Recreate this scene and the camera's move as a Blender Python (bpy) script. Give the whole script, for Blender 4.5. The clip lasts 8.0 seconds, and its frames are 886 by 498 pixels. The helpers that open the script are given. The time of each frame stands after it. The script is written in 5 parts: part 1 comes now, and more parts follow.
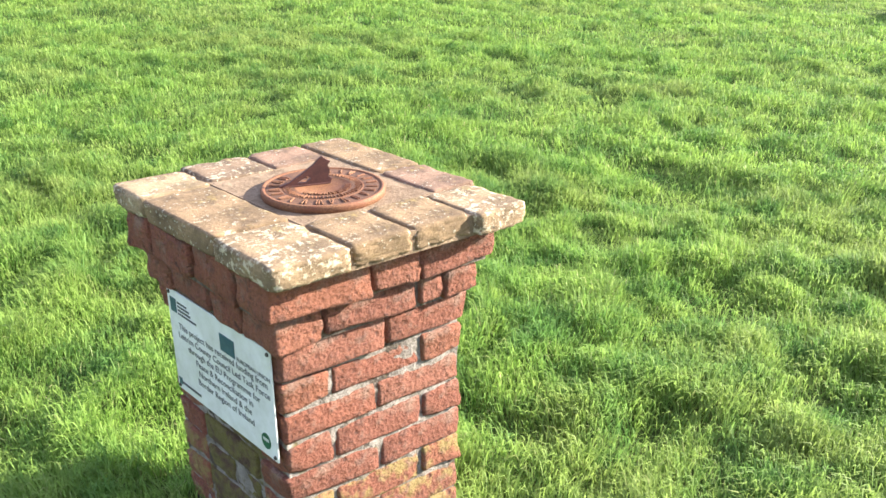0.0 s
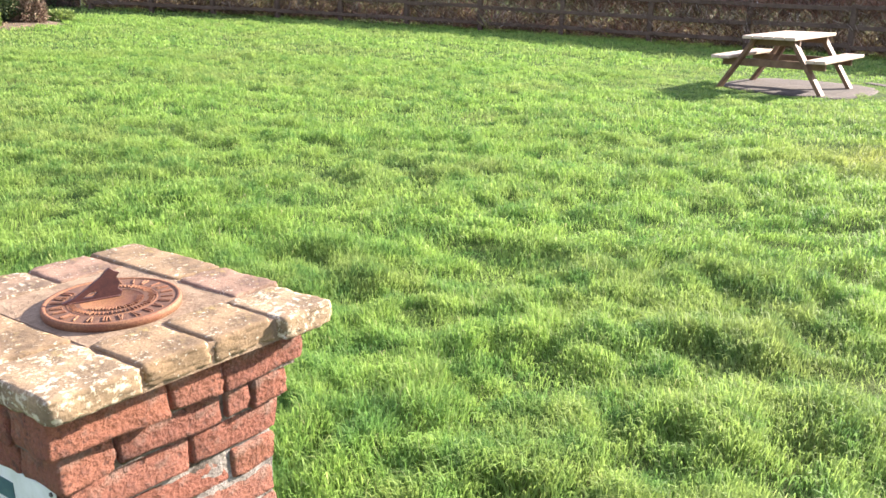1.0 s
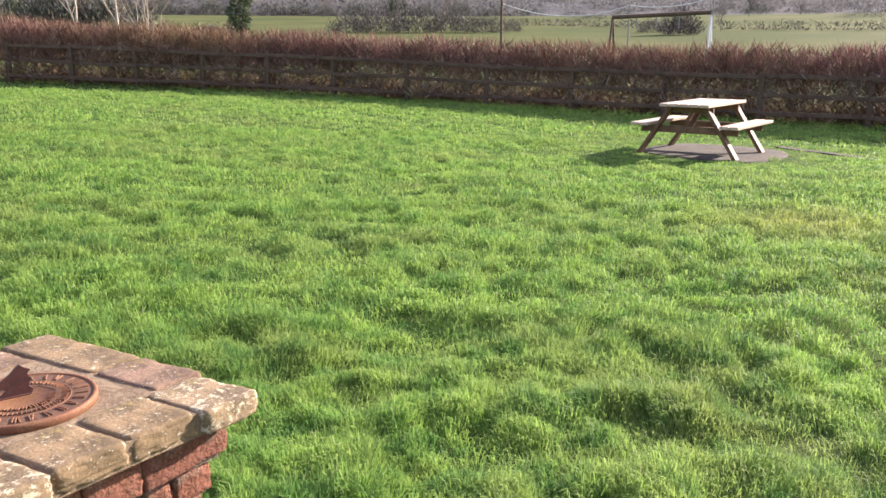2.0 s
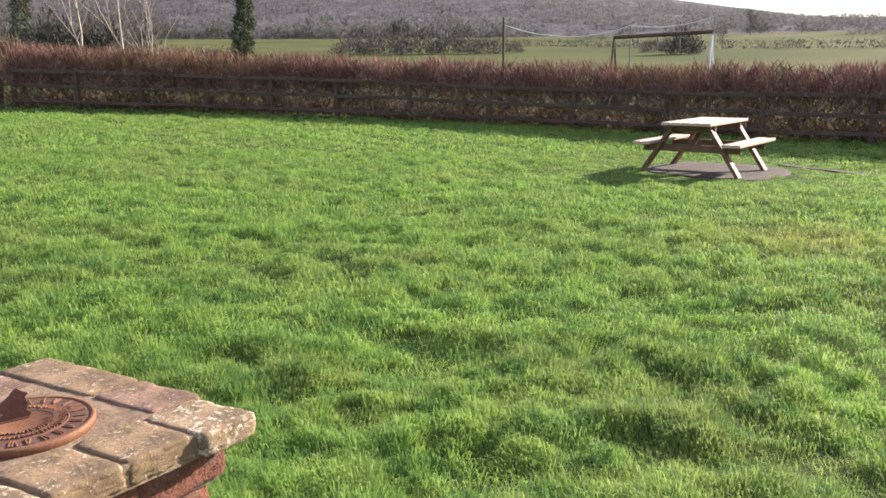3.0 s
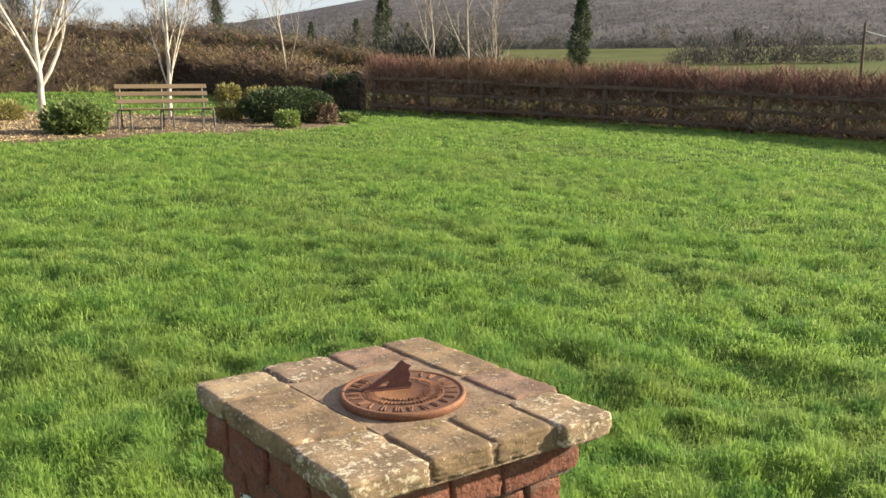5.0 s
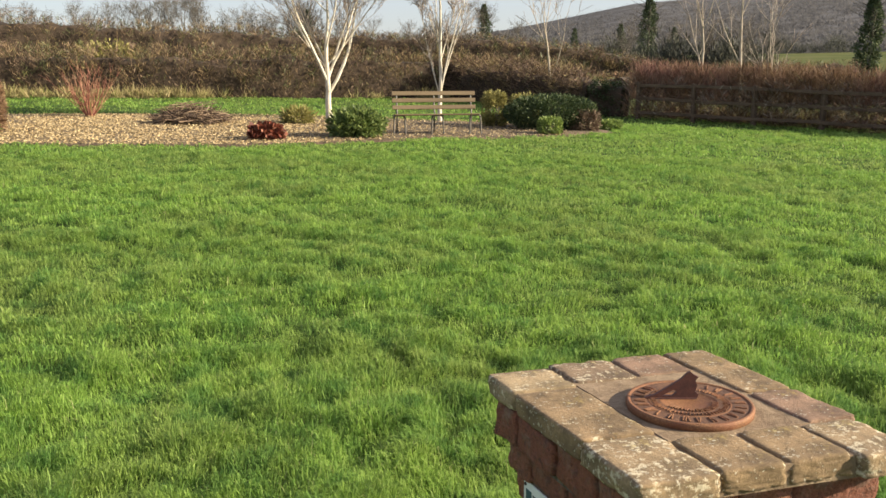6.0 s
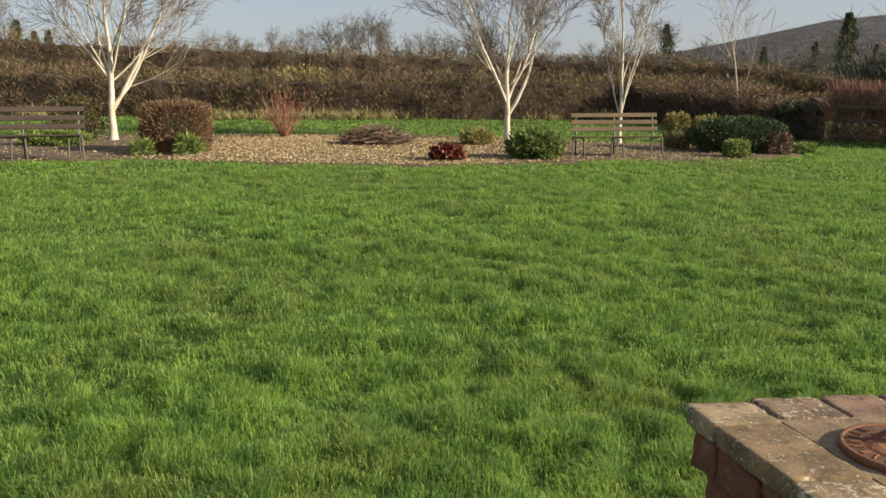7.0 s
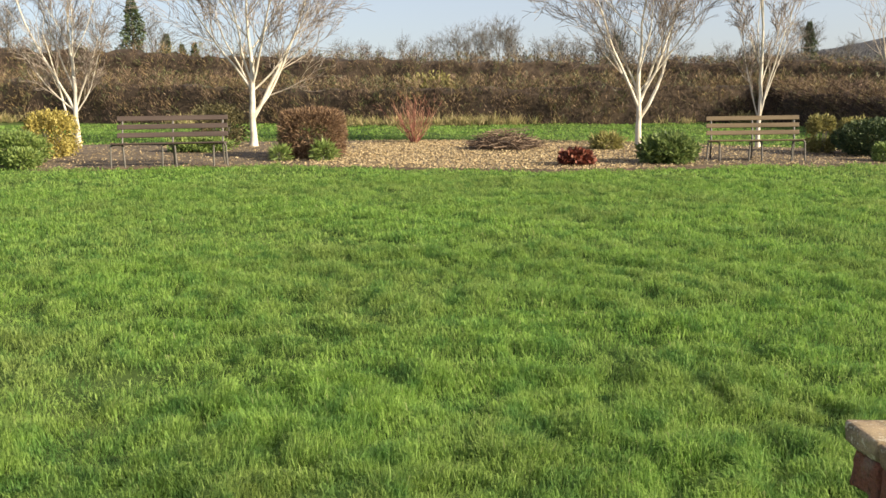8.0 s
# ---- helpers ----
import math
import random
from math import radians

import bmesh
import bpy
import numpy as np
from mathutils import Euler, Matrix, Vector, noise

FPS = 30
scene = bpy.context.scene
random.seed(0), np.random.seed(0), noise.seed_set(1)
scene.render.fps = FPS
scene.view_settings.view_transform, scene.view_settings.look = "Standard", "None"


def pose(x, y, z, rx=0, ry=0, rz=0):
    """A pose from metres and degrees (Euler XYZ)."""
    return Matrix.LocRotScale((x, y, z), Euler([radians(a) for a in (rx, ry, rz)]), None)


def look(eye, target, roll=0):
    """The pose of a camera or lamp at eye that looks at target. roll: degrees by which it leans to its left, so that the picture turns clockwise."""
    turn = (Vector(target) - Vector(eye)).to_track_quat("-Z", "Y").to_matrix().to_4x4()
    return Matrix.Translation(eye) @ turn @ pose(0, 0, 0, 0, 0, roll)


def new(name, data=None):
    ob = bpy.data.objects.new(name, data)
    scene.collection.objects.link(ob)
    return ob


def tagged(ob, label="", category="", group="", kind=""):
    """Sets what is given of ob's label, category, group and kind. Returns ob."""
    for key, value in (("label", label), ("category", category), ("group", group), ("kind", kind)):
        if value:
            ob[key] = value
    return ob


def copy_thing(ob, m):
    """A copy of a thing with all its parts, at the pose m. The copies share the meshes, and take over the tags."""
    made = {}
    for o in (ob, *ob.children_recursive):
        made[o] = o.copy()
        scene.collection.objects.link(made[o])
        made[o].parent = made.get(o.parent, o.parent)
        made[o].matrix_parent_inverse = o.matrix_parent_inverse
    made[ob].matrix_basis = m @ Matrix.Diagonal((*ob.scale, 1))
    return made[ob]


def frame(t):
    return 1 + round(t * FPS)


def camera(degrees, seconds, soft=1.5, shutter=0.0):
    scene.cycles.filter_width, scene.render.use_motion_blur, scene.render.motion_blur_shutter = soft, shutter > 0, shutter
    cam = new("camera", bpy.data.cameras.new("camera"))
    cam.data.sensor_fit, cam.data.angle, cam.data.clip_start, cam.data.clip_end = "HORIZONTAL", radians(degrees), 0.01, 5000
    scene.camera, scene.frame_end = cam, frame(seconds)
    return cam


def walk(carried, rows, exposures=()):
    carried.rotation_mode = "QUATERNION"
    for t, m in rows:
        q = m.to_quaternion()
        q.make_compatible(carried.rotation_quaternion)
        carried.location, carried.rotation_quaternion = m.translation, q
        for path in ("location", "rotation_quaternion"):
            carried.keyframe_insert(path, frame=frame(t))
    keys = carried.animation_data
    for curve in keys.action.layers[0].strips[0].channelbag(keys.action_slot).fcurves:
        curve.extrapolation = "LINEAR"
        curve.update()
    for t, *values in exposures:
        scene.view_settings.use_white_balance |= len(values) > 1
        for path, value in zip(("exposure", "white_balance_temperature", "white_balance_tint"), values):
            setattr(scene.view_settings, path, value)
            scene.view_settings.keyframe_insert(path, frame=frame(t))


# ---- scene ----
cam = camera(54.9, 8.0, 1.55)
PATH = [
    (0, (-0.845, -1.524, 1.468), (0.287, -0.073, 0.686), 0.4),
    (0.5, (-0.803, -1.526, 1.477), (0.494, -0.178, 0.772), 0.4),
    (1, (-0.769, -1.527, 1.494), (0.685, -0.297, 0.884), 0.3),
    (1.5, (-0.755, -1.522, 1.511), (0.798, -0.366, 1.007), 0.0),
    (1.7, (-0.75, -1.515, 1.522), (0.827, -0.382, 1.041), 0.2),
    (3, (-0.735, -1.527, 1.521), (0.852, -0.382, 1.106), -0.5),
    (3.5, (-0.745, -1.525, 1.522), (0.794, -0.318, 1.106), -0.5),
    (4, (-0.764, -1.516, 1.527), (0.666, -0.182, 1.106), -0.6),
    (4.2, (-0.772, -1.507, 1.524), (0.598, -0.111, 1.106), -0.6),
    (5.3, (-0.863, -1.479, 1.519), (0.051, 0.258, 1.134), 0.0),
    (5.5, (-0.886, -1.495, 1.527), (-0.078, 0.293, 1.141), 0.1),
    (6, (-0.951, -1.52, 1.537), (-0.421, 0.372, 1.164), -0.3),
    (6.5, (-1.001, -1.535, 1.543), (-0.702, 0.412, 1.197), -0.4),
    (7, (-1.02, -1.539, 1.544), (-0.882, 0.43, 1.222), -0.4),
    (7.5, (-1.04, -1.55, 1.546), (-1.037, 0.426, 1.238), -0.6),
    (8, (-1.07, -1.563, 1.548), (-1.224, 0.407, 1.241), -1.0),
]
# the clip's camera brightens its picture at the start
EXPOSURE = [(0.0, 2.2, 6300, 12), (0.5, 2.3, 6300, 16), (1.0, 2.26, 6350, 18), (1.5, 2.36, 6350, 21), (1.7, 2.12, 6400, 20), (2.8, 1.53, 6400, 18), (3.5, 1.53, 6400, 18), (4.2, 1.40, 6550, 14), (5.5, 1.28, 7200, 8), (6.0, 1.20, 7200, 8), (6.5, 1.08, 7150, 8), (7.0, 0.65, 7100, 8), (7.5, 0.84, 7000, 8), (8.0, 1.10, 7000, 8)]
walk(cam, [(t, look(eye, target, roll)) for t, eye, target, roll in PATH], EXPOSURE)

# ---- sky and sun ----
SUN_HEADING, SUN_ELEVATION = 111.0, 22.0      # degrees clockwise from +y, degrees up
world = bpy.data.worlds.new("world")
scene.world = world
world.use_nodes = True
wn = world.node_tree
sky = wn.nodes.new("ShaderNodeTexSky")
sky.sky_type, sky.sun_disc = "NISHITA", False
sky.sun_elevation, sky.sun_rotation = radians(SUN_ELEVATION), radians(SUN_HEADING)
sky.air_density, sky.dust_density, sky.ozone_density = 1.0, 1.6, 3.0
wn.nodes["Background"].inputs["Strength"].default_value = 0.09
veil = wn.nodes.new("ShaderNodeMixRGB")        # thin high haze over the whole sky
veil.inputs["Fac"].default_value, veil.inputs["Color2"].default_value = 0.42, (4.1, 4.0, 4.8, 1)
wn.links.new(sky.outputs["Color"], veil.inputs["Color1"])
wn.links.new(veil.outputs["Color"], wn.nodes["Background"].inputs["Color"])
sun_data = bpy.data.lights.new("sun", "SUN")
sun_data.energy, sun_data.angle, sun_data.color = 5.0, radians(0.6), (1.0, 0.90, 0.74)
sun = new("sun", sun_data)
sh, se = radians(SUN_HEADING), radians(SUN_ELEVATION)
sun_from = Vector((math.sin(sh) * math.cos(se), math.cos(sh) * math.cos(se), math.sin(se)))
sun.matrix_world = look(sun_from * 60, (0, 0, 0))


# ---- materials ----
def material(name):
    m = bpy.data.materials.new(name)
    m.use_nodes = True
    return m, m.node_tree, m.node_tree.nodes["Principled BSDF"]


def ramp(nt, fac, stops):
    r = nt.nodes.new("ShaderNodeValToRGB")
    while len(r.color_ramp.elements) < len(stops):
        r.color_ramp.elements.new(0.5)
    for e, (p, c) in zip(r.color_ramp.elements, stops):
        e.position, e.color = p, (*c, 1)
    nt.links.new(fac, r.inputs[0])
    return r.outputs["Color"]


def noise_tex(nt, scale, detail=5.0, rough=0.6, stretch=None, space="Object"):
    tc = nt.nodes.new("ShaderNodeTexCoord")
    src = tc.outputs[space]
    if stretch:
        mp = nt.nodes.new("ShaderNodeMapping")
        mp.inputs["Scale"].default_value = stretch
        nt.links.new(src, mp.inputs[0])
        src = mp.outputs[0]
    n = nt.nodes.new("ShaderNodeTexNoise")
    n.inputs["Scale"].default_value, n.inputs["Detail"].default_value, n.inputs["Roughness"].default_value = scale, detail, rough
    nt.links.new(src, n.inputs["Vector"])
    return n.outputs["Fac"]


def mixed(nt, fac, a, b, mode="MIX"):
    x = nt.nodes.new("ShaderNodeMix")
    x.data_type, x.blend_type = "RGBA", mode
    for sock, val in ((x.inputs["Factor"], fac), (x.inputs["A"], a), (x.inputs["B"], b)):
        if isinstance(val, (int, float)):
            sock.default_value = val
        elif isinstance(val, tuple):
            sock.default_value = (*val, 1)
        else:
            nt.links.new(val, sock)
    return x.outputs["Result"]


def bump(nt, bsdf, heights, strength=0.5, distance=0.01):
    prev = None
    for h, s in heights:
        b = nt.nodes.new("ShaderNodeBump")
        b.inputs["Strength"].default_value, b.inputs["Distance"].default_value = strength * s, distance
        nt.links.new(h, b.inputs["Height"])
        if prev:
            nt.links.new(prev, b.inputs["Normal"])
        prev = b.outputs["Normal"]
    nt.links.new(prev, bsdf.inputs["Normal"])


def object_random(nt):
    return nt.nodes.new("ShaderNodeObjectInfo").outputs["Random"]


def island_random(nt):
    return nt.nodes.new("ShaderNodeNewGeometry").outputs["Random Per Island"]


def rough_material(name, dark, mid, light, scale, rough=0.85, relief=0.5, distance=0.01, spots=None, stretch=None, space="Object"):
    """A grainy surface in three tones, with optional spots (colour, scale, threshold)."""
    m, nt, b = material(name)
    big = noise_tex(nt, scale * 0.22, 3, 0.6, stretch, space)
    fine = noise_tex(nt, scale, 6, 0.7, stretch, space)
    col = ramp(nt, fine, [(0.3, dark), (0.5, mid), (0.72, light)])
    col = mixed(nt, 0.5, col, ramp(nt, big, [(0.35, dark), (0.62, light)]))
    for colour, sc, at in spots or ():
        s = noise_tex(nt, sc, 5, 0.65, None, space)
        col = mixed(nt, ramp(nt, s, [(at, (0, 0, 0)), (at + 0.06, (1, 1, 1))]), col, colour)
    nt.links.new(col, b.inputs["Base Color"])
    b.inputs["Roughness"].default_value = rough
    bump(nt, b, [(fine, 1.0), (big, 0.6)], relief, distance)
    return m


def leaf_material(name, stops, rough=0.55, through_light=0.35, patch=None):
    """Leaves, blades and twigs: each piece its own shade; part of the light passes through."""
    m, nt, b = material(name)
    col = ramp(nt, island_random(nt), stops)
    if patch:
        tint, sc = patch
        p = noise_tex(nt, sc, 4, 0.6)
        col = mixed(nt, ramp(nt, p, [(0.42, (0, 0, 0)), (0.68, (0.85, 0.85, 0.85))]), col, tint)
    nt.links.new(col, b.inputs["Base Color"])
    b.inputs["Roughness"].default_value = rough
    b.inputs["Specular IOR Level"].default_value = 0.3
    if through_light:
        tr = nt.nodes.new("ShaderNodeBsdfTranslucent")
        nt.links.new(col, tr.inputs["Color"])
        mx = nt.nodes.new("ShaderNodeMixShader")
        mx.inputs[0].default_value = through_light
        nt.links.new(b.outputs[0], mx.inputs[1])
        nt.links.new(tr.outputs[0], mx.inputs[2])
        nt.links.new(mx.outputs[0], nt.nodes["Material Output"].inputs["Surface"])
    return m


def grass_material():
    m = leaf_material("lawn_grass", [(0.0, (0.225, 0.385, 0.075)), (0.45, (0.27, 0.43, 0.088)), (0.85, (0.305, 0.46, 0.105)), (0.97, (0.34, 0.46, 0.13)), (1.0, (0.45, 0.44, 0.22))], 0.58, 0.47, ((0.28, 0.36, 0.105), 0.55))
    nt = m.node_tree
    b = nt.nodes["Principled BSDF"]
    tr = next(n for n in nt.nodes if n.type == "BSDF_TRANSLUCENT")
    col = b.inputs["Base Color"].links[0].from_socket
    b.inputs["Specular IOR Level"].default_value = 0.2
    clump = noise_tex(nt, 4.5, 4, 0.65)
    col = mixed(nt, ramp(nt, clump, [(0.36, (0.75, 0.75, 0.75)), (0.54, (0, 0, 0))]), col, (0.085, 0.22, 0.055))
    straw = noise_tex(nt, 2.1, 5, 0.7)
    col = mixed(nt, ramp(nt, straw, [(0.62, (0, 0, 0)), (0.74, (0.3, 0.3, 0.3))]), col, (0.31, 0.34, 0.09))
    tc = nt.nodes.new("ShaderNodeTexCoord")
    ds = nt.nodes.new("ShaderNodeVectorMath")
    ds.operation = "DISTANCE"
    ds.inputs[1].default_value = (7.1, 0.2, 0.0)
    nt.links.new(tc.outputs["Object"], ds.inputs[0])
    worn = nt.nodes.new("ShaderNodeMapRange")
    worn.inputs["From Min"].default_value, worn.inputs["From Max"].default_value, worn.inputs["To Min"].default_value, worn.inputs["To Max"].default_value = 0.2, 1.2, 0.6, 0.0
    nt.links.new(ds.outputs["Value"], worn.inputs["Value"])
    col = mixed(nt, worn.outputs["Result"], col, (0.37, 0.37, 0.11))
    nt.links.new(col, b.inputs["Base Color"])
    nt.links.new(col, tr.inputs["Color"])
    return m


def ground_material():
    """Soil and turf near by, leaf litter under the far wood, greyed in its colour for haze."""
    m = rough_material("grassy_soil", (0.032, 0.060, 0.015), (0.050, 0.088, 0.022), (0.078, 0.118, 0.033), 3.0, 0.95, 0.6, 0.05, [((0.10, 0.12, 0.045), 0.35, 0.60)])
    nt = m.node_tree
    b = nt.nodes["Principled BSDF"]
    col = b.inputs["Base Color"].links[0].from_socket
    field = noise_tex(nt, 0.02, 3, 0.5)
    col = mixed(nt, ramp(nt, field, [(0.45, (0, 0, 0)), (0.55, (0.6, 0.6, 0.6))]), col, (0.115, 0.12, 0.05))
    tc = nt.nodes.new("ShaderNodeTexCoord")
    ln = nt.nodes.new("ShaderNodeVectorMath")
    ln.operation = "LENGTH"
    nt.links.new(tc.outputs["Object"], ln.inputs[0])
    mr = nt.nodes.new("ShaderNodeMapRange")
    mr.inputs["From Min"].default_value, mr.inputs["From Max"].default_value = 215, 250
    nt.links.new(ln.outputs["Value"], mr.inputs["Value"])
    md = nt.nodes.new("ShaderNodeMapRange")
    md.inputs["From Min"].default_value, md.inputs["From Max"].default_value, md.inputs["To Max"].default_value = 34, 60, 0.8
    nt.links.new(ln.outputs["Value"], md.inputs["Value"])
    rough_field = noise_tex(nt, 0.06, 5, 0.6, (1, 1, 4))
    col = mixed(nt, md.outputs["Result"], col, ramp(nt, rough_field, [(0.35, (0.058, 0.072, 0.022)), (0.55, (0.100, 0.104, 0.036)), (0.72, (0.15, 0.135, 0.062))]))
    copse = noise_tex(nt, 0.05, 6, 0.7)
    # haze of the distance is mixed into these brown-greys
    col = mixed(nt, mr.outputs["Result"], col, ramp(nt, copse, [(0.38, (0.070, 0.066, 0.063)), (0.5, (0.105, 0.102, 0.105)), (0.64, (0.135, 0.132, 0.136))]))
    nt.links.new(col, b.inputs["Base Color"])
    b.inputs["Specular IOR Level"].default_value = 0.06
    return m


def brick_material():
    m, nt, b = material("red_brick")
    rnd = object_random(nt)
    base = ramp(nt, rnd, [(0.0, (0.22, 0.072, 0.048)), (0.3, (0.33, 0.105, 0.058)), (0.6, (0.28, 0.092, 0.060)), (0.8, (0.37, 0.15, 0.10)), (1.0, (0.40, 0.14, 0.07))])
    fine = noise_tex(nt, 190, 6, 0.75)
    pits = noise_tex(nt, 70, 3, 0.6)
    big = noise_tex(nt, 16, 4, 0.6, None, "Object")
    col = mixed(nt, 0.55, base, ramp(nt, fine, [(0.3, (0.085, 0.034, 0.026)), (0.55, (0.27, 0.105, 0.063)), (0.8, (0.44, 0.22, 0.15))]))
    col = mixed(nt, ramp(nt, pits, [(0.30, (1, 1, 1)), (0.40, (0, 0, 0))]), col, (0.12, 0.05, 0.035))
    col = mixed(nt, ramp(nt, big, [(0.54, (0, 0, 0)), (0.72, (0.55, 0.55, 0.55))]), col, (0.40, 0.31, 0.24))
    sooty = noise_tex(nt, 34, 5, 0.7)
    col = mixed(nt, ramp(nt, sooty, [(0.52, (0, 0, 0)), (0.66, (0.6, 0.6, 0.6))]), col, (0.11, 0.055, 0.045))
    nt.links.new(col, b.inputs["Base Color"])
    b.inputs["Roughness"].default_value = 0.92
    bump(nt, b, [(fine, 0.8), (pits, 1.0), (big, 0.8)], 1.0, 0.013)
    return m


def lichen_brick_material(name, lichen, lichen_at, grime, grime_at):
    m = brick_material()
    m.name = name
    nt = m.node_tree
    b = nt.nodes["Principled BSDF"]
    col = b.inputs["Base Color"].links[0].from_socket
    g = noise_tex(nt, 11, 6, 0.7)
    col = mixed(nt, ramp(nt, g, [(grime_at, (0, 0, 0)), (grime_at + 0.14, (0.8, 0.8, 0.8))]), col, grime)
    s = noise_tex(nt, 22, 6, 0.7)
    col = mixed(nt, ramp(nt, s, [(lichen_at, (0, 0, 0)), (lichen_at + 0.12, (0.8, 0.8, 0.8))]), col, lichen)
    nt.links.new(col, b.inputs["Base Color"])
    return m


def cap_material(name, tone, lichen_at, pale=(0.58, 0.51, 0.37)):
    m, nt, b = material(name)
    fine = noise_tex(nt, 160, 6, 0.75)
    mid = noise_tex(nt, 62, 6, 0.72)
    big = noise_tex(nt, 9, 3, 0.6)
    d = tuple(c * 0.55 for c in tone)
    l = tuple(min(1, c * 1.35) for c in tone)
    col = ramp(nt, fine, [(0.28, d), (0.5, tone), (0.74, l)])
    col = mixed(nt, ramp(nt, big, [(0.40, (0, 0, 0)), (0.60, (0.75, 0.75, 0.75))]), col, tuple(c * 0.48 for c in tone))
    soot = noise_tex(nt, 24, 6, 0.75)
    col = mixed(nt, ramp(nt, soot, [(0.50, (0, 0, 0)), (0.66, (0.85, 0.85, 0.85))]), col, tuple(c * 0.32 for c in tone))
    col = mixed(nt, ramp(nt, mid, [(lichen_at - 0.01, (0, 0, 0)), (lichen_at + 0.06, (0.85, 0.85, 0.85))]), col, pale)
    yel = noise_tex(nt, 15, 5, 0.7)
    col = mixed(nt, ramp(nt, yel, [(0.60, (0, 0, 0)), (0.70, (0.6, 0.6, 0.6))]), col, (0.34, 0.25, 0.06))
    dots = noise_tex(nt, 95, 2, 0.5)
    col = mixed(nt, ramp(nt, dots, [(0.66, (0, 0, 0)), (0.70, (0.8, 0.8, 0.8))]), col, (0.50, 0.47, 0.38))
    nt.links.new(col, b.inputs["Base Color"])
    b.inputs["Roughness"].default_value = 0.93
    bump(nt, b, [(fine, 0.7), (mid, 0.9)], 0.8, 0.004)
    return m


def rust_material():
    m, nt, b = material("rusty_iron")
    fine = noise_tex(nt, 260, 6, 0.75)
    big = noise_tex(nt, 28, 4, 0.6)
    col = ramp(nt, fine, [(0.3, (0.085, 0.038, 0.021)), (0.52, (0.20, 0.092, 0.042)), (0.75, (0.37, 0.19, 0.085))])
    col = mixed(nt, ramp(nt, big, [(0.4, (0, 0, 0)), (0.65, (0.6, 0.6, 0.6))]), col, (0.16, 0.05, 0.025))
    nt.links.new(col, b.inputs["Base Color"])
    b.inputs["Roughness"].default_value, b.inputs["Metallic"].default_value = 0.72, 0.15
    bump(nt, b, [(fine, 1.0), (big, 0.4)], 0.5, 0.002)
    return m


M_BRICK = brick_material()
M_BRICK_LICHEN = lichen_brick_material("lichened_brick", (0.33, 0.25, 0.085), 0.47, (0.10, 0.085, 0.05), 0.56)
M_BRICK_MOSS = lichen_brick_material("mossy_brick", (0.19, 0.165, 0.045), 0.42, (0.080, 0.062, 0.038), 0.22)
M_MORTAR = rough_material("mortar", (0.07, 0.05, 0.04), (0.15, 0.115, 0.09), (0.28, 0.23, 0.19), 110, 0.95, 1.0, 0.014)
M_POINTING = rough_material("mortar_pointing", (0.15, 0.125, 0.105), (0.27, 0.24, 0.21), (0.42, 0.385, 0.345), 120, 0.95, 1.0, 0.012, [((0.09, 0.07, 0.055), 22, 0.55), ((0.16, 0.135, 0.045), 7, 0.55)])
M_BED = rough_material("cap_mortar", (0.13, 0.085, 0.05), (0.22, 0.15, 0.095), (0.31, 0.23, 0.15), 90, 0.95, 0.9, 0.006)
M_CAP_TAN = cap_material("tan_cap_brick", (0.275, 0.185, 0.10), 0.60)
M_CAP_ROSE = cap_material("rosy_cap_brick", (0.265, 0.165, 0.11), 0.64)
M_CAP_LICHEN = cap_material("lichened_cap_brick", (0.30, 0.21, 0.12), 0.53)
M_CAP_DARK = cap_material("dark_cap_brick", (0.22, 0.15, 0.095), 0.55)
M_CAP_PALE = cap_material("pale_cap_brick", (0.36, 0.265, 0.155), 0.57)
M_RUST = rust_material()
M_RUST_DARK = rough_material("dark_rust", (0.05, 0.022, 0.014), (0.10, 0.045, 0.025), (0.17, 0.08, 0.04), 200, 0.8, 0.5, 0.002)
M_GNOMON = rough_material("dark_red_iron", (0.035, 0.012, 0.011), (0.065, 0.02, 0.017), (0.11, 0.035, 0.024), 220, 0.6, 0.4, 0.002)
M_SIGN = rough_material("weathered_white_plate", (0.50, 0.52, 0.47), (0.66, 0.68, 0.66), (0.76, 0.78, 0.78), 30, 0.45, 0.06, 0.001, [((0.30, 0.34, 0.22), 26, 0.68)])
M_INK = rough_material("grey_ink", (0.05, 0.055, 0.06), (0.07, 0.075, 0.08), (0.10, 0.10, 0.11), 90, 0.6, 0.0)
M_FLAG = rough_material("dark_blue_ink", (0.02, 0.06, 0.09), (0.03, 0.09, 0.12), (0.05, 0.12, 0.14), 90, 0.5, 0.0)
M_GREEN_INK = rough_material("green_ink", (0.015, 0.07, 0.03), (0.02, 0.10, 0.05), (0.03, 0.14, 0.07), 90, 0.5, 0.0)
M_SCREW = rough_material("dark_screw", (0.03, 0.03, 0.03), (0.06, 0.055, 0.05), (0.10, 0.09, 0.08), 200, 0.5, 0.2, 0.001)
M_GROUND = ground_material()
M_GRASS = grass_material()
M_DRY = leaf_material("dry_grass", [(0.0, (0.26, 0.22, 0.10)), (0.6, (0.38, 0.31, 0.16)), (1.0, (0.20, 0.22, 0.06))], 0.6, 0.3)
M_CHIP = leaf_material("wood_chips", [(0.0, (0.26, 0.18, 0.09)), (0.5, (0.45, 0.34, 0.185)), (1.0, (0.58, 0.47, 0.28))], 0.8, 0.0)
M_MULCH = rough_material("mulched_soil", (0.045, 0.030, 0.018), (0.095, 0.066, 0.040), (0.17, 0.125, 0.075), 14, 0.95, 0.9, 0.03, [((0.06, 0.038, 0.024), 0.6, 0.60)])
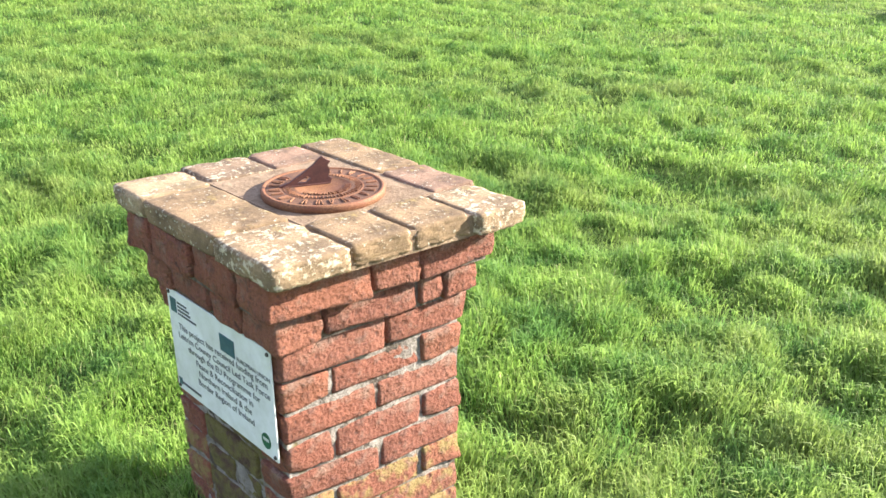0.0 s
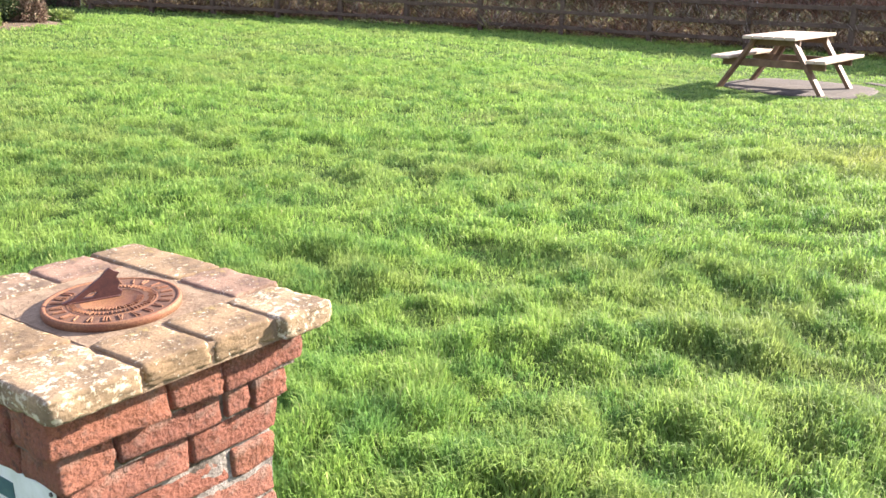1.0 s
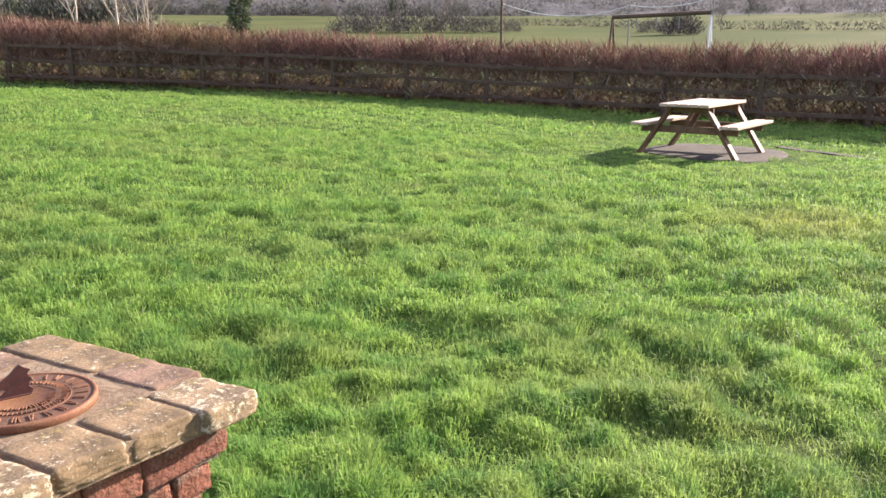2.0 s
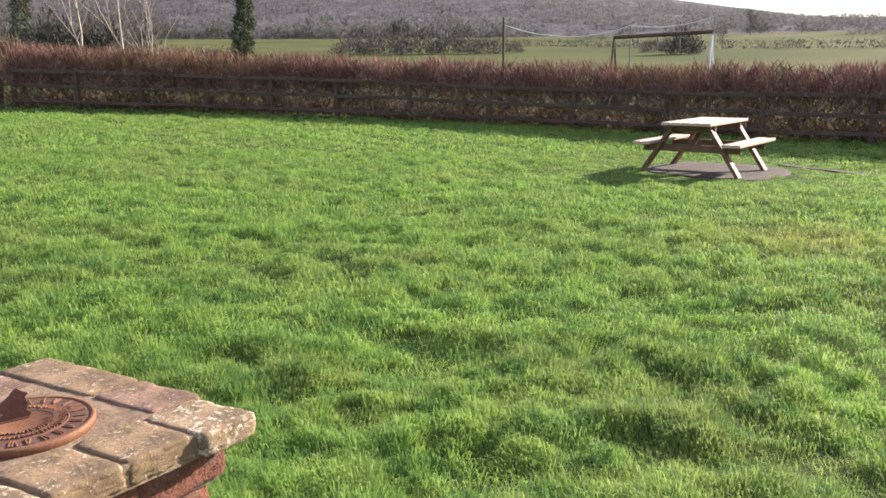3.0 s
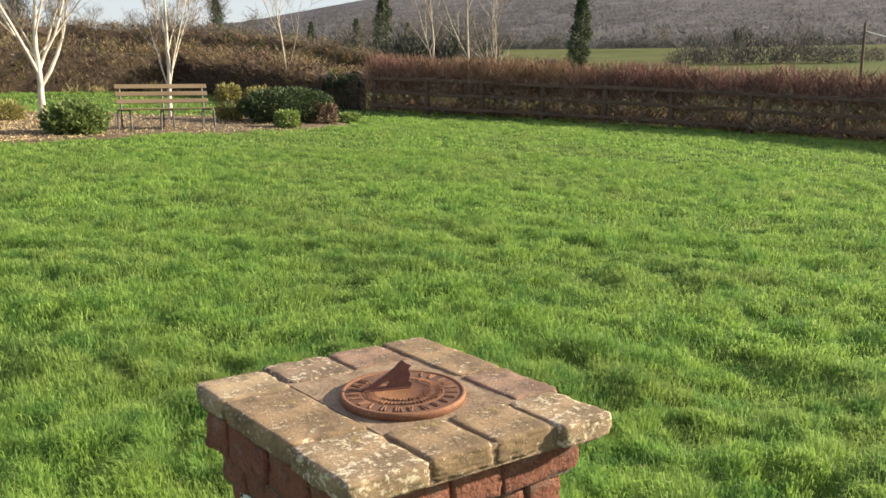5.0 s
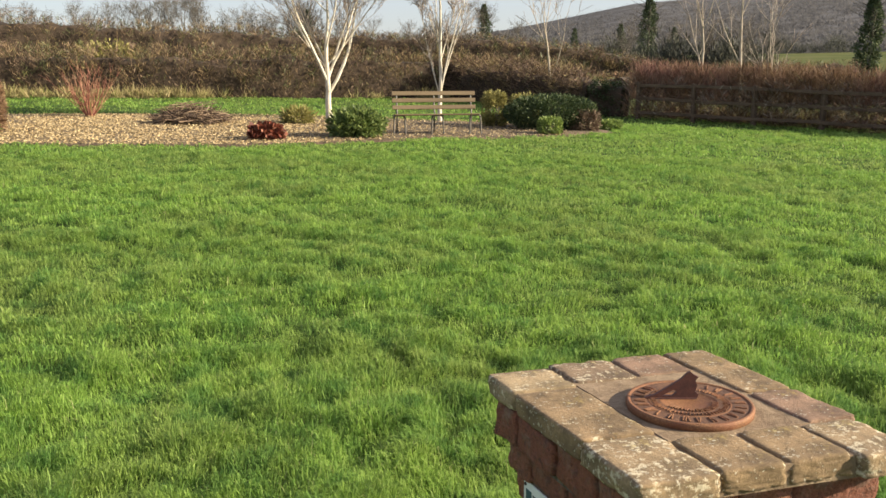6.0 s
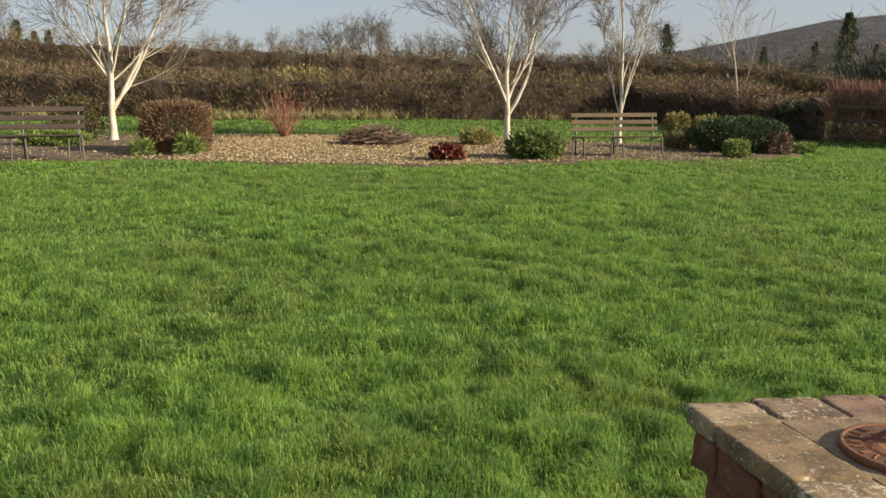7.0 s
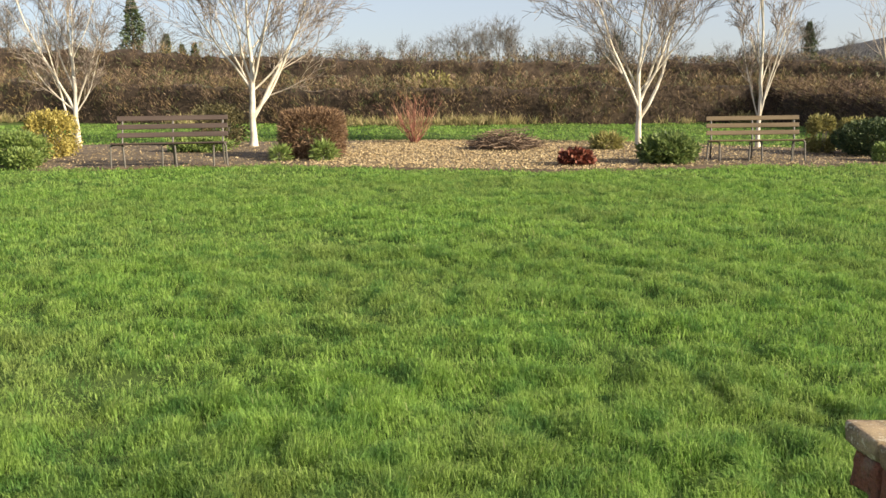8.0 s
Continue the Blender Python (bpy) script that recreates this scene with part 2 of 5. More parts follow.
M_PAD = rough_material("trodden_earth", (0.032, 0.025, 0.019), (0.058, 0.046, 0.036), (0.095, 0.077, 0.062), 12, 0.95, 0.7, 0.02)
# brown legs and beams, tone lowered further for shade under the top
M_TIMBER = rough_material("weathered_shaded_timber", (0.085, 0.042, 0.020), (0.145, 0.075, 0.037), (0.22, 0.13, 0.07), 26, 0.7, 0.35, 0.003, None, (0.08, 1, 1))
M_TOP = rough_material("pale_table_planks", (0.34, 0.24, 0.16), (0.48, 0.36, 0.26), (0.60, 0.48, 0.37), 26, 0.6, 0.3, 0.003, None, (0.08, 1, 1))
M_FENCE = rough_material("dark_fence_timber", (0.060, 0.038, 0.025), (0.098, 0.064, 0.042), (0.15, 0.102, 0.068), 22, 0.9, 0.5, 0.004)
M_SLAT = rough_material("bench_slats", (0.085, 0.056, 0.030), (0.15, 0.102, 0.056), (0.22, 0.158, 0.09), 24, 0.7, 0.35, 0.003, None, (0.08, 1, 1))
# dark wood, lowered further: the shade on this bench is in the colour
M_SLAT_SHADED = rough_material("shaded_bench_slats", (0.032, 0.020, 0.016), (0.055, 0.036, 0.029), (0.09, 0.062, 0.05), 24, 0.7, 0.35, 0.003, None, (0.08, 1, 1))
M_TUBE = rough_material("painted_steel_tube", (0.05, 0.045, 0.04), (0.10, 0.09, 0.075), (0.16, 0.14, 0.12), 60, 0.5, 0.2, 0.001)
M_BIRCH = rough_material("white_birch_bark", (0.36, 0.30, 0.21), (0.54, 0.49, 0.40), (0.68, 0.64, 0.56), 9, 0.75, 0.4, 0.01, [((0.10, 0.08, 0.06), 7, 0.70)])
M_BIRCH_MID = rough_material("birch_branch_bark", (0.20, 0.155, 0.12), (0.36, 0.30, 0.235), (0.52, 0.46, 0.38), 9, 0.8, 0.3, 0.01)
M_BIRCH_TWIG = leaf_material("birch_twigs", [(0.0, (0.15, 0.115, 0.095)), (0.5, (0.25, 0.20, 0.165)), (1.0, (0.38, 0.33, 0.275))], 0.8, 0.0)
M_BARK = rough_material("grey_bark", (0.07, 0.06, 0.05), (0.13, 0.115, 0.095), (0.21, 0.19, 0.16), 12, 0.9, 0.5, 0.01)
M_FAR_TWIG = leaf_material("bare_branches", [(0.0, (0.075, 0.066, 0.056)), (0.5, (0.12, 0.105, 0.09)), (1.0, (0.18, 0.16, 0.135))], 0.9, 0.0)
# bare twigs with the haze of distance put into the grey
M_WOOD_FAR = leaf_material("hazy_winter_wood", [(0.0, (0.105, 0.102, 0.104)), (0.5, (0.12, 0.118, 0.121)), (1.0, (0.135, 0.132, 0.135))], 1.0, 0.5)
M_SCRUB = leaf_material("dark_scrub", [(0.0, (0.050, 0.055, 0.042)), (0.6, (0.085, 0.088, 0.066)), (1.0, (0.12, 0.12, 0.085))], 0.8, 0.05)
M_PINE = leaf_material("dark_conifer", [(0.0, (0.045, 0.068, 0.036)), (0.6, (0.08, 0.11, 0.055)), (1.0, (0.14, 0.165, 0.08))], 0.7, 0.1)
M_HEDGE_TWIG = leaf_material("brown_hedge_twigs", [(0.0, (0.075, 0.047, 0.030)), (0.5, (0.18, 0.118, 0.070)), (0.85, (0.32, 0.22, 0.125)), (1.0, (0.24, 0.24, 0.095))], 0.8, 0.15, ((0.27, 0.20, 0.092), 0.5))
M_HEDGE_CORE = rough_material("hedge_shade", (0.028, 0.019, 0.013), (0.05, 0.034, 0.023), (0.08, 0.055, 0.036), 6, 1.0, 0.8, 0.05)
M_RED_TWIG = leaf_material("reddish_hedge_twigs", [(0.0, (0.12, 0.055, 0.050)), (0.45, (0.23, 0.105, 0.092)), (0.8, (0.33, 0.165, 0.14)), (1.0, (0.44, 0.29, 0.21))], 0.75, 0.1, ((0.24, 0.16, 0.075), 0.30))
M_DARK_TWIG = leaf_material("dark_hedge_twigs", [(0.0, (0.055, 0.036, 0.028)), (0.5, (0.115, 0.073, 0.054)), (0.9, (0.18, 0.12, 0.082)), (1.0, (0.14, 0.14, 0.06))], 0.85, 0.0)
# pale tones that stand for flecks of light in the hedge
M_FLECK_TWIG = leaf_material("light_fleck_twigs", [(0.0, (0.16, 0.12, 0.095)), (0.6, (0.30, 0.24, 0.20)), (1.0, (0.46, 0.39, 0.33))], 0.7, 0.1)
M_IVY = leaf_material("hedge_ivy", [(0.0, (0.045, 0.055, 0.022)), (0.6, (0.095, 0.11, 0.042)), (1.0, (0.17, 0.18, 0.075))], 0.45, 0.15)
M_BRACKEN = leaf_material("brown_bracken", [(0.0, (0.13, 0.075, 0.045)), (0.5, (0.24, 0.14, 0.085)), (1.0, (0.30, 0.21, 0.11))], 0.85, 0.15)
M_CONIFER = leaf_material("clipped_conifer", [(0.0, (0.022, 0.040, 0.017)), (0.6, (0.050, 0.080, 0.030)), (1.0, (0.12, 0.15, 0.055))], 0.6, 0.12)
M_LAUREL = leaf_material("dark_laurel", [(0.0, (0.022, 0.036, 0.014)), (0.7, (0.042, 0.066, 0.024)), (1.0, (0.085, 0.115, 0.04))], 0.5, 0.15)
M_BOX = leaf_material("box_leaves", [(0.0, (0.075, 0.115, 0.035)), (0.6, (0.145, 0.20, 0.06)), (1.0, (0.25, 0.30, 0.10))], 0.5, 0.35)
M_LIME = leaf_material("fresh_leaves", [(0.0, (0.11, 0.17, 0.045)), (0.6, (0.19, 0.26, 0.07)), (1.0, (0.30, 0.36, 0.11))], 0.5, 0.35)
M_GOLD = leaf_material("golden_leaves", [(0.0, (0.24, 0.19, 0.05)), (0.6, (0.38, 0.31, 0.08)), (1.0, (0.50, 0.43, 0.15))], 0.5, 0.25)
M_OLIVE = leaf_material("olive_leaves", [(0.0, (0.14, 0.13, 0.045)), (0.6, (0.26, 0.24, 0.08)), (1.0, (0.38, 0.33, 0.13))], 0.6, 0.35)
M_DULL = leaf_material("dull_olive_leaves", [(0.0, (0.055, 0.050, 0.024)), (0.6, (0.115, 0.10, 0.046)), (1.0, (0.20, 0.17, 0.08))], 0.6, 0.2)
M_RUSSET = leaf_material("russet_leaves", [(0.0, (0.09, 0.055, 0.036)), (0.5, (0.19, 0.115, 0.068)), (1.0, (0.31, 0.20, 0.115))], 0.6, 0.2)
M_CRIMSON = leaf_material("crimson_leaves", [(0.0, (0.09, 0.024, 0.017)), (0.6, (0.19, 0.055, 0.035)), (1.0, (0.30, 0.13, 0.085))], 0.5, 0.2)
M_DOGWOOD = leaf_material("red_stems", [(0.0, (0.16, 0.055, 0.04)), (0.6, (0.29, 0.115, 0.08)), (1.0, (0.45, 0.27, 0.17))], 0.6, 0.0)
M_BRUSH = leaf_material("cut_branches", [(0.0, (0.09, 0.06, 0.045)), (0.6, (0.19, 0.13, 0.09)), (1.0, (0.31, 0.23, 0.16))], 0.9, 0.0)
M_WHITE_STEEL = rough_material("pale_painted_steel", (0.55, 0.55, 0.52), (0.68, 0.68, 0.66), (0.78, 0.78, 0.76), 20, 0.4, 0.1, 0.001)
M_GREY_STEEL = rough_material("grey_steel", (0.12, 0.12, 0.12), (0.20, 0.20, 0.20), (0.28, 0.28, 0.28), 20, 0.5, 0.1, 0.001)


# ---- building helpers ----
def link_mesh(name, verts, faces, mat, parent=None, label="", smooth=False):
    me = bpy.data.meshes.new(name)
    me.from_pydata(verts, [], faces)
    me.materials.append(mat)
    if smooth:
        me.polygons.foreach_set("use_smooth", [True] * len(me.polygons))
    ob = new(name, me)
    ob.parent = parent
    if label:
        ob["label"] = label
    return ob


def part(name, bm, mat, parent, label="", smooth=False):
    me = bpy.data.meshes.new(name)
    bm.to_mesh(me)
    bm.free()
    me.materials.append(mat)
    if smooth:
        me.polygons.foreach_set("use_smooth", [True] * len(me.polygons))
    ob = new(name, me)
    ob.parent = parent
    if label:
        ob["label"] = label
    return ob


def empty(name, m, label, category, group="", kind=""):
    ob = new(name)
    ob.empty_display_size = 0.1
    ob.matrix_basis = m
    return tagged(ob, label, category, group, kind)


def fast_mesh(name, co, tris_or_quads, mat, smooth=False):
    """A mesh from arrays: co (n, 3) and faces (m, k)."""
    co, f = np.asarray(co, dtype=np.float32), np.asarray(tris_or_quads, dtype=np.int32)
    k = f.shape[1]
    me = bpy.data.meshes.new(name)
    me.vertices.add(len(co))
    me.vertices.foreach_set("co", co.ravel())
    me.loops.add(f.size)
    me.loops.foreach_set("vertex_index", f.ravel())
    me.polygons.add(len(f))
    me.polygons.foreach_set("loop_start", np.arange(0, f.size, k, dtype=np.int32))
    me.polygons.foreach_set("loop_total", np.full(len(f), k, dtype=np.int32))
    if smooth:
        me.polygons.foreach_set("use_smooth", np.ones(len(f), dtype=bool))
    me.update(calc_edges=True)
    me.validate()
    me.materials.append(mat)
    return me


def box_bm(bm, sx, sy, sz, m=Matrix.Identity(4), bevel=0.0):
    made = bmesh.ops.create_cube(bm, size=1.0, matrix=m @ Matrix.Diagonal((sx, sy, sz, 1)))["verts"]
    if bevel:
        edges = list({e for v in made for e in v.link_edges})
        bmesh.ops.bevel(bm, geom=edges, offset=bevel, segments=1, affect="EDGES", profile=0.5)


def bar_bm(bm, a, b, w, d, bevel=0.0, up=(0, 0, 1)):
    """A beam of section w x d from a to b; w lies across, d along 'up'."""
    a, b = Vector(a), Vector(b)
    z = (b - a).normalized()
    x = Vector(up).cross(z)
    x = x.normalized() if x.length > 1e-4 else Vector((1, 0, 0))
    y = z.cross(x)
    m = Matrix((x, y, z)).transposed().to_4x4()
    m.translation = (a + b) / 2
    box_bm(bm, w, d, (b - a).length, m, bevel)


def tube_arrays(segs, sides):
    """Tapered tubes along segments (p0, p1, r0, r1)."""
    s = np.array([(*p0, *p1, r0, r1) for p0, p1, r0, r1 in segs], dtype=np.float64)
    p0, p1, r0, r1 = s[:, :3], s[:, 3:6], s[:, 6], s[:, 7]
    d = p1 - p0
    d /= np.linalg.norm(d, axis=1, keepdims=True) + 1e-9
    ref = np.where(np.abs(d[:, 2:3]) > 0.9, np.array([[1.0, 0, 0]]), np.array([[0, 0, 1.0]]))
    u = np.cross(d, ref)
    u /= np.linalg.norm(u, axis=1, keepdims=True) + 1e-9
    v = np.cross(d, u)
    a = np.arange(sides) * 2 * math.pi / sides
    ring = u[:, None, :] * np.cos(a)[None, :, None] + v[:, None, :] * np.sin(a)[None, :, None]
    low = p0[:, None, :] + ring * r0[:, None, None]
    top = p1[:, None, :] + ring * r1[:, None, None]
    co = np.concatenate([low, top], axis=1).reshape(-1, 3)
    base = np.arange(len(s))[:, None] * 2 * sides
    i = np.arange(sides)
    j = (i + 1) % sides
    quads = np.stack([base + i, base + j, base + j + sides, base + i + sides], axis=2).reshape(-1, 4)
    return co, quads


def tubes(name, segs, sides, mat, parent=None, label="", smooth=True):
    co, f = tube_arrays(segs, sides)
    ob = new(name, fast_mesh(name, co, f, mat, smooth))
    ob.parent = parent
    if label:
        ob["label"] = label
    return ob


def cards(centres, directions, lengths, widths, rng, bend=0.0):
    """Small pointed slivers (4 corners each) from centre along direction, turned at random about it."""
    c, d = np.asarray(centres), np.asarray(directions)
    n = len(c)
    d = d / (np.linalg.norm(d, axis=1, keepdims=True) + 1e-9)
    r = rng.normal(size=(n, 3))
    u = np.cross(d, r)
    u /= np.linalg.norm(u, axis=1, keepdims=True) + 1e-9
    L, w = np.asarray(lengths)[:, None], np.asarray(widths)[:, None]
    mid = c + d * L * 0.5
    co = np.stack([c, mid + u * w * 0.5, c + d * L, mid - u * w * 0.5], axis=1).reshape(-1, 3)
    f = np.arange(4 * n).reshape(n, 4)
    return co, f


# ---- the lie of the land ----
def land(x, y):
    """Height of the ground; takes numbers or arrays."""
    x, y = np.asarray(x, dtype=float), np.asarray(y, dtype=float)
    v = -0.014 * x + 0.042 * y
    lawn = 0.08 * np.logaddexp(0, (v - 0.05) / 0.08) - 0.03
    r = np.hypot(x, y) + 1e-6
    h = np.degrees(np.arctan2(x, y))
    top = np.interp(h, [-180, -60, -30, 8, 20, 28, 45, 60, 77, 95, 180], [20, 24, 30, 34, 52, 72, 84, 76, 41, 30, 20])
    east = np.interp(r, [0, 30, 90, 220, 300], [0.2, 0.3, 2.9, 9.0, 11.0])
    east = np.where(r > 300, 11.0 + (top - 11.0) * np.clip((r - 300) / 500, 0, 1.1), east)
    west = np.interp(r, [0, 34, 50, 90, 300], [0.5, 1.4, 3.0, 6.2, 12.0])
    west = np.where(r > 300, 12.0 + (top - 12.0) * np.clip((r - 300) / 500, 0, 1.1), west)
    k = np.clip((h - 12) / 20, 0, 1)
    k = np.where(h > 110, np.clip(1 - (h - 110) / 40, 0, 1), k) * k
    k = k * k * (3 - 2 * k)
    south = np.clip((np.abs(h) - 60) / 40, 0, 1) * np.where(h < 0, 1, 0) + np.where(h > 110, 1, 0)
    far = east * k + west * (1 - k)
    far = far * (1 - 0.7 * np.clip(south, 0, 1))
    b = np.clip((r - 31) / 16, 0, 1)
    b = b * b * (3 - 2 * b)
    return lawn * (1 - b) + far * b


def lz(x, y):
    return float(land(x, y))


rings = np.concatenate([[0.0], np.geomspace(0.2, 3200, 140)])
sectors = 220
ang = np.arange(sectors) * 2 * math.pi / sectors
gx = (rings[1:, None] * np.sin(ang)[None, :]).ravel()
gy = (rings[1:, None] * np.cos(ang)[None, :]).ravel()
gco = np.concatenate([[[0, 0, lz(0, 0)]], np.stack([gx, gy, land(gx, gy)], axis=1)])
gi = np.arange(len(rings) - 2)[:, None] * sectors + 1
gj = np.arange(sectors)
gk = (gj + 1) % sectors
gq = np.stack([gi + gk, gi + gj, gi + sectors + gj, gi + sectors + gk], axis=2).reshape(-1, 4)
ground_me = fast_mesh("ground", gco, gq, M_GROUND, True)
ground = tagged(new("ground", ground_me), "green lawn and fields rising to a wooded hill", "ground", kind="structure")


# ---- the brick pillar ----
CAP_TOP = 0.87
SKEW = 0.115          # the pillar is not quite square in plan


def skewed(x, y):
    return x - SKEW * (y + 0.22)


SKEW_M = Matrix(((1, -SKEW, 0, -SKEW * 0.22), (0, 1, 0, 0), (0, 0, 1, 0), (0, 0, 0, 1)))


def block_mesh(name, sx, sy, sz, bevel, jitter, mat, rng, segments=1):
    bm = bmesh.new()
    bmesh.ops.create_cube(bm, size=1.0, matrix=Matrix.Diagonal((sx, sy, sz, 1)))
    for v in bm.verts:
        v.co += Vector([rng.uniform(-jitter, jitter) for _ in range(3)])
    bmesh.ops.bevel(bm, geom=list(bm.edges), offset=bevel, segments=segments, affect="EDGES", profile=0.6)
    bmesh.ops.subdivide_edges(bm, edges=[e for e in bm.edges if e.calc_length() > 0.03], cuts=3, use_grid_fill=True)
    off = Vector((rng.uniform(0, 50), rng.uniform(0, 50), 0))
    for v in bm.verts:
        v.co += v.co.normalized() * 0.0052 * (noise.noise((v.co + off) * 24) + 0.7 * noise.noise((v.co + off) * 75))
        v.co.x -= SKEW * v.co.y
    me = bpy.data.meshes.new(name)
    bm.to_mesh(me)
    bm.free()
    me.polygons.foreach_set("use_smooth", [True] * len(me.polygons))
    me.materials.append(mat)
    return me


rng_b = random.Random(5)
pillar = empty("brick_pillar", pose(0, 0, 0), "red brick pillar with corbelled top and tan capping bricks, on the lawn", "pillar")
bm = bmesh.new()
box_bm(bm, 0.4335, 0.4335, 0.66, pose(0, 0, 0.255))
bmesh.ops.subdivide_edges(bm, edges=list(bm.edges), cuts=46, use_grid_fill=True)
for v in bm.verts:          # pointing smeared unevenly over the joints
    k = 0.0032 * noise.noise(v.co * 26) + 0.0022 * noise.noise(v.co * 80)
    v.co.x += k * (1 if v.co.x > 0 else -1)
    v.co.y += k * (1 if v.co.y > 0 else -1)
bm.transform(SKEW_M)
part("mortar_pointing", bm, M_POINTING, pillar, "pale grey mortar pointing")
bm = bmesh.new()
box_bm(bm, 0.432, 0.432, 0.076, pose(0, 0, 0.625))
box_bm(bm, 0.470, 0.470, 0.076, pose(0, 0, 0.697))
box_bm(bm, 0.512, 0.512, 0.08, pose(0, 0, 0.773))
bm.transform(SKEW_M)
part("mortar_core", bm, M_MORTAR, pillar, "dark recessed mortar of the corbelled courses")

brick_cache = {}


def brick(cx, cy, cz, sx, sy, mat, sz=0.065):
    key = (round(sx, 3), round(sy, 3), sz, mat.name, rng_b.randrange(3))
    if key not in brick_cache:
        brick_cache[key] = block_mesh("brick", sx + 0.002, sy + 0.002, sz + 0.002, 0.0085, 0.0055, mat, rng_b, 2)
    ob = new("brick", brick_cache[key])
    ob.parent = pillar
    ob.matrix_basis = pose(skewed(cx, cy) + rng_b.uniform(-0.002, 0.002), cy + rng_b.uniform(-0.002, 0.002), cz, rng_b.uniform(-0.4, 0.4), rng_b.uniform(-0.5, 0.5), rng_b.uniform(-0.5, 0.5) + rng_b.choice((0, 180)))


def course(z, half, along_x, between, mat, mat_side=None, sz=0.065):
    """One course: rows on the two faces across y with these lengths, and bricks between them on the faces across x."""
    d, gap = 0.1025, 0.010
    scale = (2 * half - gap * (len(along_x) - 1)) / sum(along_x)
    for side in (-1, 1):
        x = -half
        for L in along_x:
            brick(x + L * scale / 2, side * (half - d / 2), z, L * scale, d, mat, sz)
            x += L * scale + gap
        room = 2 * (half - d - gap)
        s2 = (room - gap * (len(between) - 1)) / sum(between)
        y = -room / 2
        for L in between:
            brick(side * (half - d / 2), y + L * s2 / 2, z, d, L * s2, mat_side if mat_side and side < 0 else mat, sz)
            y += L * s2 + gap


course(0.7795, 0.268, (0.215, 0.1025, 0.190), (0.16, 0.16), M_BRICK, None, 0.079)
course(0.6975, 0.246, (0.1025, 0.215, 0.055, 0.090), (0.1025, 0.15), M_BRICK)
course(0.6225, 0.228, (0.215, 0.19), (0.215,), M_BRICK)
for n in range(8):
    z = 0.5475 - 0.075 * n
    mat = M_BRICK if n < 4 else M_BRICK_LICHEN
    side_mat = M_BRICK if n < 2 else M_BRICK_MOSS
    if n % 2:
        course(z, 0.22, (0.215, 0.215), (0.215,), mat, side_mat)
    else:
        course(z, 0.22, (0.1025, 0.215, 0.1025), (0.1025, 0.1025), mat, side_mat)

def cap_mesh(sx, sy, sz, mat):
    """A worn capping brick with rounded, chipped edges."""
    bm = bmesh.new()
    bmesh.ops.create_cube(bm, size=1.0, matrix=Matrix.Diagonal((sx, sy, sz, 1)))
    bmesh.ops.bevel(bm, geom=list(bm.edges), offset=0.0065, segments=2, affect="EDGES", profile=0.6)
    bmesh.ops.subdivide_edges(bm, edges=[e for e in bm.edges if e.calc_length() > 0.03], cuts=11, use_grid_fill=True)
    off = Vector((rng_b.uniform(0, 50), rng_b.uniform(0, 50), 0))
    for v in bm.verts:
        edge = sum(1 for c, h in ((v.co.x, sx), (v.co.y, sy), (v.co.z, sz)) if abs(c) > h / 2 - 0.014)
        k = 0.0018 + 0.0026 * max(0, edge - 1)
        v.co += v.co.normalized() * k * (noise.noise((v.co + off) * 36) + 0.8 * noise.noise((v.co + off) * 110) - 0.15 * max(0, edge - 1))
        v.co.x -= SKEW * v.co.y
    me = bpy.data.meshes.new("cap_brick")
    bm.to_mesh(me)
    bm.free()
    me.polygons.foreach_set("use_smooth", [True] * len(me.polygons))
    me.materials.append(mat)
    return me


# capping bricks: x from, x to, y from, y to, material
CAP = [
    (-0.278, -0.119, -0.314, -0.116, M_CAP_LICHEN), (-0.272, -0.116, -0.111, 0.168, M_CAP_TAN),
    (-0.272, -0.114, 0.174, 0.304, M_CAP_PALE),
    (-0.110, 0.021, -0.306, -0.152, M_CAP_TAN), (0.031, 0.166, -0.304, -0.156, M_CAP_TAN),
    (0.176, 0.304, -0.320, -0.158, M_CAP_LICHEN), (0.205, 0.322, -0.151, 0.024, M_CAP_ROSE),
    (0.206, 0.326, 0.030, 0.332, M_CAP_TAN),
    (-0.106, 0.049, 0.190, 0.328, M_CAP_DARK), (0.056, 0.198, 0.196, 0.334, M_CAP_ROSE),
]
for x0, x1, y0, y1, mat in CAP:
    me = cap_mesh(x1 - x0, y1 - y0, 0.047, mat)
    ob = new("cap_brick", me)
    ob.parent = pillar
    ob["label"] = "weathered capping brick with pale lichen"
    ob.matrix_basis = pose(skewed((x0 + x1) / 2, (y0 + y1) / 2), (y0 + y1) / 2, CAP_TOP - 0.0235 + rng_b.uniform(-0.002, 0.001), rng_b.uniform(-0.5, 0.5), rng_b.uniform(-0.5, 0.5), rng_b.uniform(-0.6, 0.6))
bm = bmesh.new()
box_bm(bm, 0.562, 0.620, 0.046, pose(0.022, 0.010, 0.841))
bm.transform(SKEW_M)
part("cap_mortar", bm, M_BED, pillar, "grey mortar between the capping bricks")
bm = bmesh.new()
box_bm(bm, 0.330, 0.365, 0.016, pose(0.050, 0.028, 0.858), 0.004)
bm.transform(SKEW_M)
part("dial_bed", bm, M_BED, pillar, "rough mortar bed under the dial")

# ---- the sundial ----
dial = empty("sundial", pose(0.012, -0.010, 0.863), "round rusty cast iron sundial lying on the pillar's cap", "sundial")


